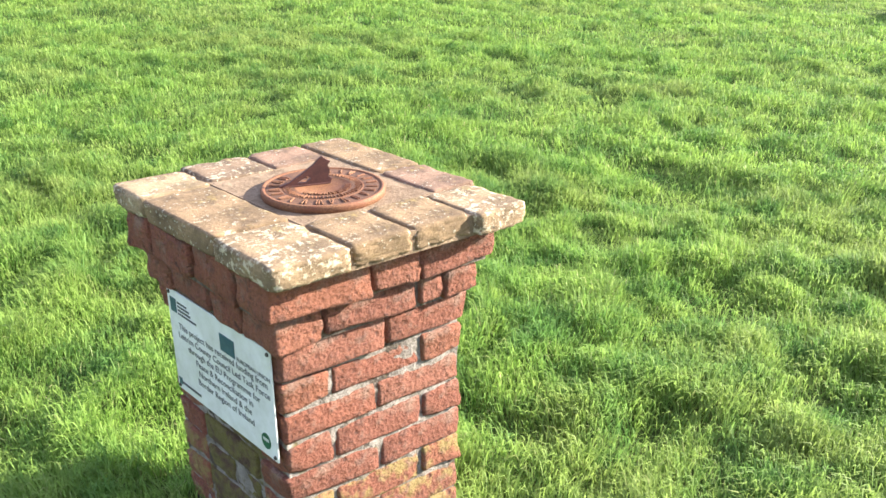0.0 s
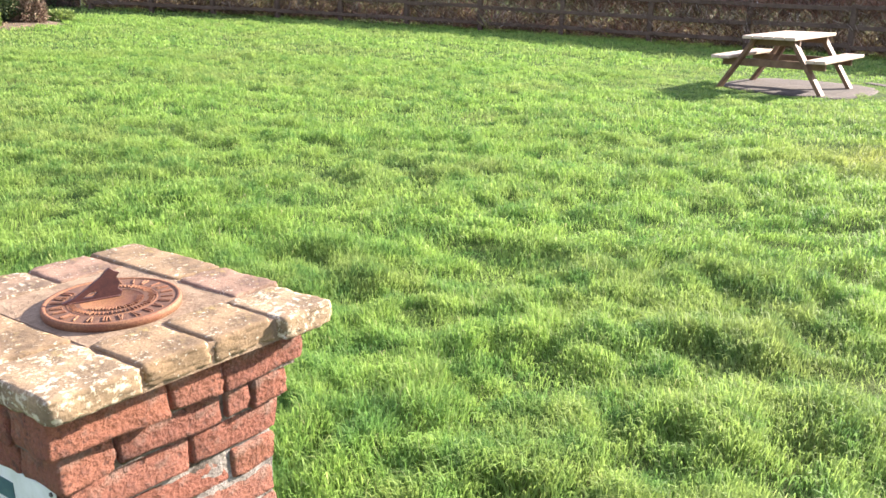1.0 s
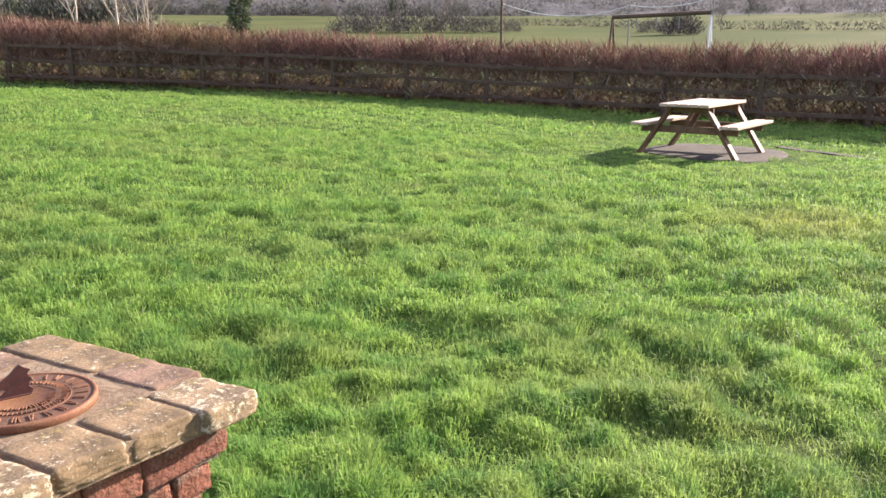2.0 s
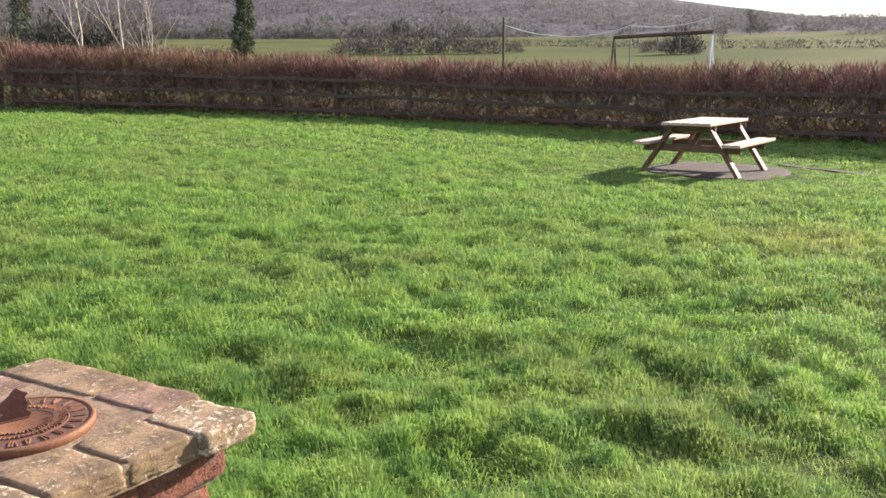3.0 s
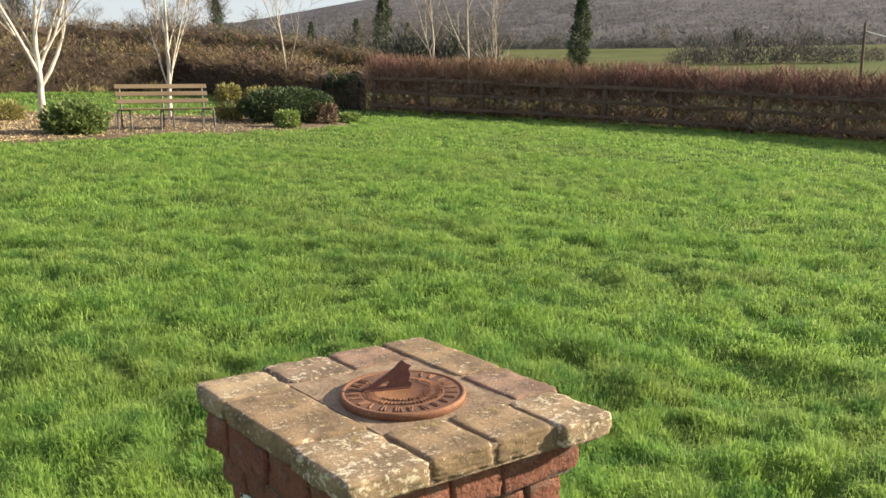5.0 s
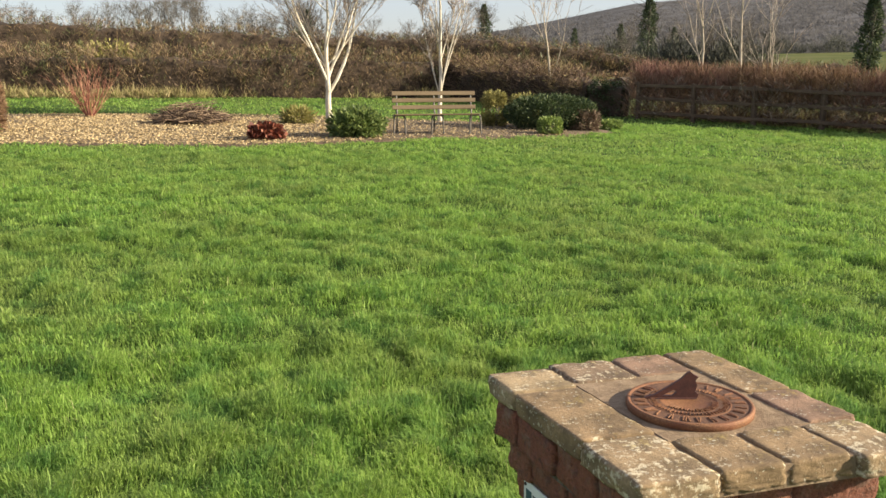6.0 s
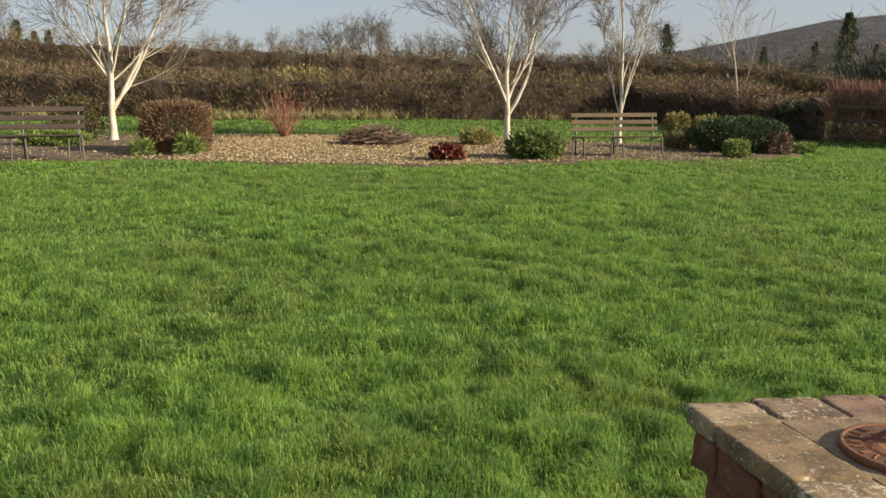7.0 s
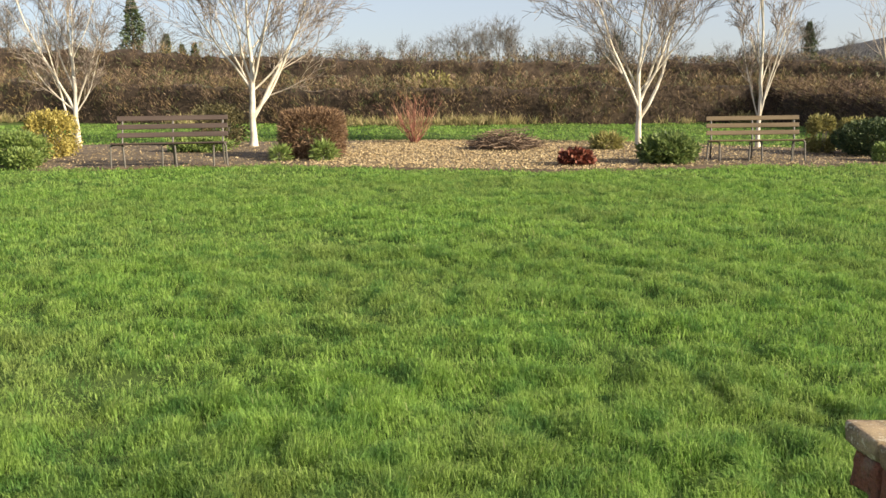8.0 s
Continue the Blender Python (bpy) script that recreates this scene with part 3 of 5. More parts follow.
def lathe(profile, seg=72):
    bm = bmesh.new()
    loops = []
    for r, z in profile:
        loops.append([bm.verts.new((r * math.cos(a * 2 * math.pi / seg), r * math.sin(a * 2 * math.pi / seg), z)) for a in range(seg)])
    for a, b in zip(loops, loops[1:]):
        for i in range(seg):
            j = (i + 1) % seg
            bm.faces.new((a[i], a[j], b[j], b[i]))
    bm.faces.new(loops[-1])
    bm.faces.new(loops[0][::-1])
    return bm


dial_plate = part("plate", lathe([(0.126, 0), (0.131, 0.003), (0.132, 0.014), (0.130, 0.0185), (0.127, 0.0190), (0.123, 0.0185), (0.1215, 0.0160), (0.0865, 0.0158), (0.0855, 0.0175), (0.0825, 0.0175), (0.0815, 0.0160), (0.004, 0.0165)]), M_RUST, dial, "rusty orange iron plate with raised rims", True)
ring = bmesh.new()
for r0, r1 in ((0.087, 0.121), (0.060, 0.081)):
    lo = [ring.verts.new((r0 * math.cos(a * math.pi / 36), r0 * math.sin(a * math.pi / 36), 0.0172)) for a in range(72)]
    hi = [ring.verts.new((r1 * math.cos(a * math.pi / 36), r1 * math.sin(a * math.pi / 36), 0.0168)) for a in range(72)]
    for a in range(72):
        ring.faces.new((lo[a], hi[a], hi[(a + 1) % 72], lo[(a + 1) % 72]))
part("hour_band", ring, M_RUST_DARK, dial_plate, "dark rusted bands behind the raised figures")
rng_d = random.Random(8)
for k in range(24):
    a = math.radians(-20 + k * 15)
    if 80 < math.degrees(a) < 110:
        continue
    bm = bmesh.new()
    for q in range(rng_d.choice((1, 2, 2, 3))):
        o = (q - 1) * 0.0052
        lean = rng_d.choice((-0.25, 0, 0, 0.25))
        m = pose(0, 0, 0, 0, 0, math.degrees(a)) @ pose(0.1035, o, 0.0165, 0, 0, math.degrees(lean))
        box_bm(bm, 0.024, 0.0030, 0.0062, m, 0.0007)
    part("numeral", bm, M_RUST, dial_plate)
bm = bmesh.new()
for k in range(60):
    a = k * 6
    box_bm(bm, 0.009 if k % 5 else 0.016, 0.0020, 0.0060, pose(0, 0, 0, 0, 0, a) @ pose(0.0745, 0, 0.0172))
part("minute_ring", bm, M_RUST, dial_plate)

# the gnomon: an upright plate with a hole, like a perched bird
GN = [(-0.078, 0.0), (0.030, 0.0), (0.034, 0.012), (0.026, 0.020), (0.030, 0.034), (0.026, 0.048), (0.032, 0.056), (0.022, 0.062), (0.014, 0.070), (0.006, 0.064), (-0.004, 0.052), (-0.030, 0.032), (-0.058, 0.012), (-0.080, 0.005)]
HOLE = [(-0.044, 0.009), (-0.022, 0.009), (-0.012, 0.018), (-0.020, 0.024)]


def plate_with_hole(outer, inner, thick):
    bm = bmesh.new()
    edges = []
    for ring in (outer, inner):
        vs = [bm.verts.new((x, -thick / 2, z)) for x, z in ring]
        edges += [bm.edges.new((vs[i], vs[(i + 1) % len(vs)])) for i in range(len(vs))]
    bmesh.ops.triangle_fill(bm, edges=edges, use_beauty=True)
    res = bmesh.ops.extrude_face_region(bm, geom=list(bm.faces))
    bmesh.ops.translate(bm, vec=(0, thick, 0), verts=[g for g in res["geom"] if isinstance(g, bmesh.types.BMVert)])
    bmesh.ops.recalc_face_normals(bm, faces=list(bm.faces))
    return bm


# raised name band on the inner face
bm = bmesh.new()
for k in range(22):
    a = 195 + k * 6.6
    box_bm(bm, 0.013, 0.0028, 0.0050, pose(0, 0, 0, 0, 0, a) @ pose(0.052, 0, 0.0175, 0, 0, rng_d.uniform(-20, 20)), 0.0006)
part("relief_marks", bm, M_RUST, dial_plate)
gn = part("gnomon", plate_with_hole(GN, HOLE, 0.007), M_GNOMON, dial, "dark red iron gnomon")
gn.matrix_basis = pose(-0.004, 0.022, 0.016, 0, 0, -17) @ Matrix.Diagonal((1, 1, 0.88, 1))
bm = bmesh.new()
box_bm(bm, 0.10, 0.012, 0.003, pose(0, 0, 0.0015), 0.001)
foot = part("gnomon_foot", bm, M_GNOMON, dial)
foot.matrix_basis = pose(-0.024, 0.028, 0.0165, 0, 0, -17)

# ---- the plaque ----
SIGN_W, SIGN_H = 0.425, 0.272
plaque = empty("plaque", pose(-0.2590, -0.015, 0.528, 90, 0, -83.44) @ Matrix.Scale(0.945, 4), "weathered white plate with grey lettering screwed to the brick pillar", "sign")
bm = bmesh.new()
box_bm(bm, SIGN_W, SIGN_H, 0.004, pose(0, 0, 0), 0.001)
sign_plate = part("plate", bm, M_SIGN, plaque)


def lettering(text, x, y, size, align="CENTER", mat=M_INK):
    cu = bpy.data.curves.new("lettering", "FONT")
    cu.body, cu.size, cu.align_x, cu.extrude = text, size, align, 0.0002
    cu.materials.append(mat)
    ob = new("lettering", cu)
    ob.parent = sign_plate
    ob.matrix_basis = pose(x, y, 0.0026)


LINES = ["This project has received funding from", "Leitrim County Council Led Task Force", "through the EU Programme for", "Peace & Reconciliation in", "Northern Ireland & the", "Border Region of Ireland"]
for i, text in enumerate(LINES):
    lettering(text, 0.012, 0.040 - 0.0245 * i, 0.0235)
lettering("EUROPEAN UNION", 0.080, 0.060, 0.0145, "LEFT")


def flat(name, w, h, x, y, mat, label="", bevel=0.0):
    bm = bmesh.new()
    box_bm(bm, w, h, 0.0012, pose(0, 0, 0), bevel)
    ob = part(name, bm, mat, sign_plate, label)
    ob.matrix_basis = pose(x, y, 0.0027)


flat("flag", 0.058, 0.042, 0.045, 0.082, M_FLAG, "dark blue printed square")
flat("logo", 0.026, 0.036, -0.186, 0.098, M_FLAG, "dark printed logo shape")
for i, w in enumerate((0.042, 0.052, 0.056, 0.080)):
    flat("print_line", w, 0.0045, -0.166 + w / 2, 0.110 - 0.0095 * i, M_INK)
flat("print_line", 0.085, 0.006, -0.145, -0.114, M_INK)
flat("print_line", 0.014, 0.018, -0.197, -0.112, M_FLAG)
bm = bmesh.new()
bmesh.ops.create_cone(bm, cap_ends=True, segments=20, radius1=0.017, radius2=0.017, depth=0.0012)
ob = part("emblem", bm, M_GREEN_INK, sign_plate, "green printed emblem")
ob.matrix_basis = pose(0.172, -0.098, 0.0027) @ Matrix.Diagonal((1, 1.15, 1, 1))
flat("emblem_stripe", 0.022, 0.008, 0.172, -0.094, M_SIGN)
for x, y in ((-0.203, 0.126), (0.203, 0.126), (0.203, -0.126), (-0.203, -0.126)):
    bm = bmesh.new()
    bmesh.ops.create_cone(bm, cap_ends=True, segments=10, radius1=0.0055, radius2=0.004, depth=0.004)
    ob = part("screw", bm, M_SCREW, plaque)
    ob.matrix_basis = pose(x, y, 0.003)


# ---- the fence and the reddish hedge behind it ----
def curve_points(pts, step):
    """Points at even steps along a smooth line through pts (x, y)."""
    out = []
    p = [Vector((*a, 0)) for a in pts]
    p = [2 * p[0] - p[1]] + p + [2 * p[-1] - p[-2]]
    for i in range(1, len(p) - 2):
        for k in range(40):
            t = k / 40
            out.append(0.5 * ((2 * p[i]) + (p[i + 1] - p[i - 1]) * t + (2 * p[i - 1] - 5 * p[i] + 4 * p[i + 1] - p[i + 2]) * t * t + (3 * p[i] - p[i - 1] - 3 * p[i + 1] + p[i + 2]) * t ** 3))
    out.append(p[-2])
    even, left = [out[0]], step
    for a, b in zip(out, out[1:]):
        L = (b - a).length
        while left <= L:
            even.append(a + (b - a) * (left / L))
            a = even[-1]
            L = (b - a).length
            left = step
        left -= L
    return even


FENCE_LINE = [(10.6, 20.6), (12.5, 18.1), (14.5, 15.6), (16.3, 12.4), (17.3, 9.4), (17.75, 6.2), (17.6, 2.5), (17.0, -4.0)]
fence_run = curve_points(FENCE_LINE, 0.05)
posts = [fence_run[8]]
for bay in [32, 32, 33, 33, 35, 38, 41, 43, 44, 43, 42, 42, 42, 42, 42]:        # bays in steps of the run
    at = fence_run.index(posts[-1]) + bay
    if at < len(fence_run):
        posts.append(fence_run[at])
fence = empty("fence", pose(0, 0, 0), "dark weathered post and rail timber fence before the reddish hedge", "fence")
rng_f = random.Random(11)
for p in posts:
    z = lz(p.x, p.y)
    h = 1.03 + rng_f.uniform(-0.03, 0.04)
    bm = bmesh.new()
    box_bm(bm, 0.115, 0.115, h + 0.15, pose(0, 0, h / 2 - 0.075), 0.012)
    ob = part("post", bm, M_FENCE, fence)
    ob.matrix_basis = pose(p.x, p.y, z, rng_f.uniform(-1.5, 1.5), rng_f.uniform(-1.5, 1.5), rng_f.uniform(0, 40))
for a, b in zip(posts, posts[1:]):
    out = Vector((-(b - a).y, (b - a).x, 0)).normalized() * -0.05
    for h in (0.95, 0.58, 0.21):
        bm = bmesh.new()
        bar_bm(bm, (a.x + out.x, a.y + out.y, lz(a.x, a.y) + h + rng_f.uniform(-0.02, 0.02)), (b.x + out.x, b.y + out.y, lz(b.x, b.y) + h + rng_f.uniform(-0.02, 0.02)), 0.04, 0.085, 0.006)
        part("rail", bm, M_FENCE, fence)


def twig_hedge(name, line, width, height, n, mats, rng, label, core=0.0, length=(0.25, 0.7), thick=(0.008, 0.018), upright=0.8, top_wave=0.06, offset=0.0, low=0.0, clump=14, thing=None):
    """A hedge of many bare twigs along a line, gathered in sprays; height is one number or several at even steps of the
    line. Its core, where it has one, is a lumpy solid body inside, coloured dark to stand for shade.
    """
    pts = curve_points(line, 0.5)
    P = np.array([(p.x, p.y) for p in pts])
    T = np.gradient(P, axis=0)
    T /= np.linalg.norm(T, axis=1, keepdims=True)
    N = np.stack([-T[:, 1], T[:, 0]], axis=1)
    P = P + N * offset
    hs = np.atleast_1d(np.asarray(height, dtype=float))
    tall = np.interp(np.linspace(0, 1, len(P)), np.linspace(0, 1, len(hs)), hs) if len(hs) > 1 else np.full(len(P), hs[0])
    tall = tall + length[1] * 0.3
    thing = thing or empty(name, pose(0, 0, 0), label, "hedge")
    few = n // clump + 1
    which = rng.integers(0, few, n)
    s = np.clip(rng.uniform(0, len(P) - 1.001, few)[which] + rng.normal(size=n) * 0.20, 0, len(P) - 1.001)
    side0 = rng.uniform(-1, 1, few)
    side0 = np.sign(side0) * np.abs(side0) ** (0.5 if core else 1.0)
    side = np.clip(side0[which] + rng.normal(size=n) * 0.12, -1.1, 1.1)
    u = np.clip((low + (1 - low) * rng.uniform(0, 1, few) ** (0.8 if core else 0.95))[which] + rng.normal(size=n) * 0.07, 0, 1.03)
    i = s.astype(int)
    f = (s - i)[:, None]
    c = P[i] * (1 - f) + P[i + 1] * f
    bulge = 1 + 0.11 * np.sin(s * 1.7) + 0.12 * np.sin(s * 0.55 + u * 4.0) + 0.08 * np.sin(s * 3.7 + u * 9.0)
    c = c + N[i] * (side * width / 2 * bulge)[:, None]
    wave = 1 + top_wave * (np.sin(s * 0.9) + 0.6 * np.sin(s * 2.3 + 1.0) + 0.5 * np.sin(s * 5.1))
    L = rng.uniform(length[0], length[1], n)
    hz = np.maximum(0.02, u * tall[i] * wave * np.sqrt(np.clip(1 - 0.25 * side ** 2, 0, 1)) - L * 0.55)
    z = land(c[:, 0], c[:, 1]) + hz
    d = rng.normal(size=(n, 3)) * np.array([1, 1, 0.5]) + rng.normal(size=(few, 3))[which] * np.array([0.7, 0.7, 0.3])
    d /= np.linalg.norm(d, axis=1, keepdims=True)
    d = d * (1 - upright) + np.array([0, 0, 1.0]) * upright
    d[:, :2] += N[i] * (side * 0.35 * (1 - upright) * 2)[:, None]
    w = rng.uniform(thick[0], thick[1], n)
    cen = np.stack([c[:, 0], c[:, 1], z], axis=1)
    pick = rng.integers(0, len(mats), few)[which]
    for k, (pname, mat) in enumerate(mats):
        sel = pick == k
        co, fa = cards(cen[sel], d[sel], L[sel], w[sel], rng)
        ob = new(pname, fast_mesh(pname, co, fa, mat))
        ob.parent = thing
        tagged(ob, kind="stuff")
    # solid filler whose dark colour is the shade seen between the twigs
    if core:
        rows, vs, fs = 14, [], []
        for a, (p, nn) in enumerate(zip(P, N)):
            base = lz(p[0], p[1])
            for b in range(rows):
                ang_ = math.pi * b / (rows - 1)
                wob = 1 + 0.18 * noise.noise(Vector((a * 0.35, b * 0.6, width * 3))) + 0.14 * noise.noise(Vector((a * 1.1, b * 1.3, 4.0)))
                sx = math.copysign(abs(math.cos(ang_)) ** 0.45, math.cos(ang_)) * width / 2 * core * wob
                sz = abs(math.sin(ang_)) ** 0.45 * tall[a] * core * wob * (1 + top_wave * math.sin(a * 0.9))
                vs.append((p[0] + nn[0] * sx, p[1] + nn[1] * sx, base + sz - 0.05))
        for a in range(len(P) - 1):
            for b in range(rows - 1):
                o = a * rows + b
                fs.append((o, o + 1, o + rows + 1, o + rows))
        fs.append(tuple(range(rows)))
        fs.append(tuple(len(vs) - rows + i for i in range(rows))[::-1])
        link_mesh("hedge_body", vs, fs, M_HEDGE_CORE, thing, "solid dark body standing for the shade within", True)
    return thing


rng_h = np.random.default_rng(21)
red_hedge = twig_hedge("hedge", FENCE_LINE, 0.95, 1.38, 50000, [("twig_mass", M_DARK_TWIG), ("twig_mass", M_DARK_TWIG), ("twig_mass", M_RED_TWIG)], rng_h,
                       "clipped reddish bare hedge with tangled dark base behind the fence", 0.0, (0.2, 0.6), (0.009, 0.02), 0.45, 0.015, 0.56, 0.0, 8)
twig_hedge("hedge", FENCE_LINE, 0.95, 1.42, 42000, [("shoot_mass", M_RED_TWIG)], rng_h, "", 0.0, (0.15, 0.42), (0.007, 0.014), 0.72, 0.02, 0.56, 0.58, 9, red_hedge)
# pale slivers painted as light coming through the lower hedge
twig_hedge("hedge", FENCE_LINE, 0.9, 1.10, 15000, [("pale_twig_mass", M_FLECK_TWIG)], rng_h, "", 0.0, (0.12, 0.34), (0.012, 0.022), 0.5, 0.02, 0.42, 0.16, 5, red_hedge)
# mostly dark twigs: the shaded side of this corner is put into colour
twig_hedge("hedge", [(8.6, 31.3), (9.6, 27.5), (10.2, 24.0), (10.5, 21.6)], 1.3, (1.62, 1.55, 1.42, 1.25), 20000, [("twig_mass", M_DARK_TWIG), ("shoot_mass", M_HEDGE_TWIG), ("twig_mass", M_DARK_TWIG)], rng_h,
           "brown twiggy corner hedge, its shaded side painted with dark twigs", 0.72, (0.12, 0.35), (0.010, 0.024), 0.4, 0.015)
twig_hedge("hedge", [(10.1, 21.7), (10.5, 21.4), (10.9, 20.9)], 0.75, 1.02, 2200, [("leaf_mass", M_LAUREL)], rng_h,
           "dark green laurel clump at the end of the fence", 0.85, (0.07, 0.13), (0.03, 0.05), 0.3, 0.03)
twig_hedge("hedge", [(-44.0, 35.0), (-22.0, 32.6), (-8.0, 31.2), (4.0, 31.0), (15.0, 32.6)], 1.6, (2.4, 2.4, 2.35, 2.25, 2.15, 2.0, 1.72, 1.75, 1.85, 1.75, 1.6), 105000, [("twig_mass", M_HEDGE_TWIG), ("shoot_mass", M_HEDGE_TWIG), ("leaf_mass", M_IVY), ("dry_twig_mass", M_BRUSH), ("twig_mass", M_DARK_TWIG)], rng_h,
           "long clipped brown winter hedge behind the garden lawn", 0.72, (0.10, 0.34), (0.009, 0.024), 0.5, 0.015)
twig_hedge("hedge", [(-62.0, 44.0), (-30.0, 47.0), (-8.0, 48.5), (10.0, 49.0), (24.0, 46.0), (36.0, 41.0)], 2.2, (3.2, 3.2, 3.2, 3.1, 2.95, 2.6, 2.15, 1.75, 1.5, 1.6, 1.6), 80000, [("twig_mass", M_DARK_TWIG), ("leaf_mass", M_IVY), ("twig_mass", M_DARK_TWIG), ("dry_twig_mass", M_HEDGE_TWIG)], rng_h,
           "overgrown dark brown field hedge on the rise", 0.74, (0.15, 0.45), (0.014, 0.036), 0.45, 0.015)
twig_hedge("bracken_bank", [(17.0, 34.0), (22.0, 33.0), (27.0, 30.5), (31.0, 27.0)], 5.0, 0.95, 16000, [("bracken_mass", M_BRACKEN), ("bracken_mass", M_BRACKEN), ("twig_mass", M_HEDGE_TWIG)], rng_h,
           "rough bank of rusty brown bracken beyond the fence hedge", 0.75, (0.15, 0.4), (0.02, 0.05), 0.4, 0.06)


# ---- the picnic table ----
def picnic_table(m):
    t = empty("picnic_table", m, "weathered wooden picnic table with attached benches on a bare earth patch", "picnic table")
    L, top_w, top_h = 1.54, 0.72, 0.735
    n = 5
    w = (top_w - 0.008 * (n - 1)) / n
    for i in range(n):
        bm = bmesh.new()
        box_bm(bm, L, w, 0.042, pose(0, -top_w / 2 + w / 2 + i * (w + 0.008), top_h - 0.021), 0.005)
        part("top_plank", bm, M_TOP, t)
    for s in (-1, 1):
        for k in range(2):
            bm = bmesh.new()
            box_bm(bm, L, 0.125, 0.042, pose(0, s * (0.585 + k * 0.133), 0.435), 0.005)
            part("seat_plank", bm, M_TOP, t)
    for e in (-1, 1):
        x = e * (L / 2 - 0.21)
        for s in (-1, 1):
            bm = bmesh.new()
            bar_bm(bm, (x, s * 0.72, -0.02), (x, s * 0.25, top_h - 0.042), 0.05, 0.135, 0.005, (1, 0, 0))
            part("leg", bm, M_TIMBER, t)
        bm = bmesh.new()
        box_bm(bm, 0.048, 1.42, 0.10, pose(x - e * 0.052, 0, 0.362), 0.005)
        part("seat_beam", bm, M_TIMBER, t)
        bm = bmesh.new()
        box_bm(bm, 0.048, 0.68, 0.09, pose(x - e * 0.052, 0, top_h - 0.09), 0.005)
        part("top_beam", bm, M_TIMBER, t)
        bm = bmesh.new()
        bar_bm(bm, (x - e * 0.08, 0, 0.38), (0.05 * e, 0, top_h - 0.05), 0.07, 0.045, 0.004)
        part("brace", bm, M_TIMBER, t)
    return t


TABLE = (11.72, 2.70)
picnic_table(pose(TABLE[0], TABLE[1], lz(*TABLE) + 0.02, 0, 0, -2))


def ground_patch(name, outline, mat, lift, label, category, step=0.35):
    """A flat patch that follows the ground inside a smooth outline."""
    ring = curve_points(outline + [outline[0]], step)[:-1]
    cx, cy = sum(p.x for p in ring) / len(ring), sum(p.y for p in ring) / len(ring)
    fr = [1.0, 0.985, 0.93, 0.8, 0.6, 0.4, 0.2]
    vs, fs, n = [], [], len(ring)
    for k, f in enumerate(fr):
        for p in ring:
            x, y = cx + (p.x - cx) * f, cy + (p.y - cy) * f
            vs.append((x, y, lz(x, y) + (-0.02 if k == 0 else lift * min(1, k * 0.5)) + 0.012 * noise.noise(Vector((x * 1.3, y * 1.3, 0)))))
    vs.append((cx, cy, lz(cx, cy) + lift))
    for k in range(len(fr) - 1):
        for i in range(n):
            j = (i + 1) % n
            fs.append((k * n + i, k * n + j, (k + 1) * n + j, (k + 1) * n + i))
    for i in range(n):
        fs.append(((len(fr) - 1) * n + i, (len(fr) - 1) * n + (i + 1) % n, len(vs) - 1))
    ob = link_mesh(name, vs, fs, mat, None, "", True)
    return tagged(ob, label, category, kind="structure"), ring


PAD = [(11.0, 1.75), (11.9, 1.55), (12.7, 1.75), (12.95, 2.7), (12.6, 3.5), (11.4, 3.5), (10.95, 2.9)]
_, pad_ring = ground_patch("ground_patch", PAD, M_PAD, 0.02, "bare trodden earth under the picnic table", "earth")
# second patch reuses the earth tone as shadow along a step in the lawn
_, edge_ring = ground_patch("ground_patch", [(13.35, 2.0), (13.0, 1.35), (12.55, 0.45), (12.42, 0.5), (12.85, 1.4), (13.2, 2.05)], M_PAD, 0.015, "narrow dark strip painted for a shadowed edge in the lawn", "earth", 0.12)
BED = [(-13.6, 15.6), (-11.0, 14.3), (-9.0, 14.2), (-6.0, 14.9), (-4.0, 14.5), (-1.5, 14.1), (0.5, 14.1), (2.8, 14.8), (5.2, 15.1), (7.2, 15.6), (8.3, 16.6), (7.4, 18.2), (5.5, 19.4), (3.0, 20.6), (0.0, 21.4), (-4.0, 21.8), (-8.5, 21.2), (-12.5, 20.2), (-14.4, 18.0)]
_, bed_ring = ground_patch("flower_bed", BED, M_MULCH, 0.05, "flower bed covered in pale wood chips", "flower bed")


def inside(ring, x, y):
    x, y = np.asarray(x), np.asarray(y)
    hit = np.zeros(x.shape, dtype=bool)
    for a, b in zip(ring, ring[1:] + ring[:1]):
        if a.y == b.y:
            continue
        cross = ((a.y > y) != (b.y > y)) & (x < (b.x - a.x) * (y - a.y) / (b.y - a.y) + a.x)
        hit ^= cross
    return hit


rng_c = np.random.default_rng(4)
n = 110000
cx, cy = rng_c.uniform(-13, 7, n), rng_c.uniform(14, 21.6, n)
# few chips by the benches: dark bare soil, standing for shade there too
keep = inside(bed_ring, cx, cy) & (rng_c.uniform(0, 1, n) < np.interp(cx, [-7, -5.2, -4.4, 1.0, 2.6, 7], [0.10, 0.3, 1.0, 1.0, 0.35, 0.22]))
cx, cy = cx[keep], cy[keep]
cen = np.stack([cx, cy, land(cx, cy) + 0.052 + rng_c.uniform(0, 0.02, len(cx))], axis=1)
d = rng_c.normal(size=(len(cx), 3)) * np.array([1, 1, 0.18])
co, fa = cards(cen, d, rng_c.uniform(0.02, 0.06, len(cx)), rng_c.uniform(0.010, 0.025, len(cx)), rng_c)
tagged(new("wood_chips", fast_mesh("wood_chips", co, fa, M_CHIP)), "pale brown wood chips strewn over the bed", "wood chips", kind="stuff")


# ---- the benches ----
def tube_path(pts, r, sides=8):
    return [(a, b, r, r) for a, b in zip(pts, pts[1:])]


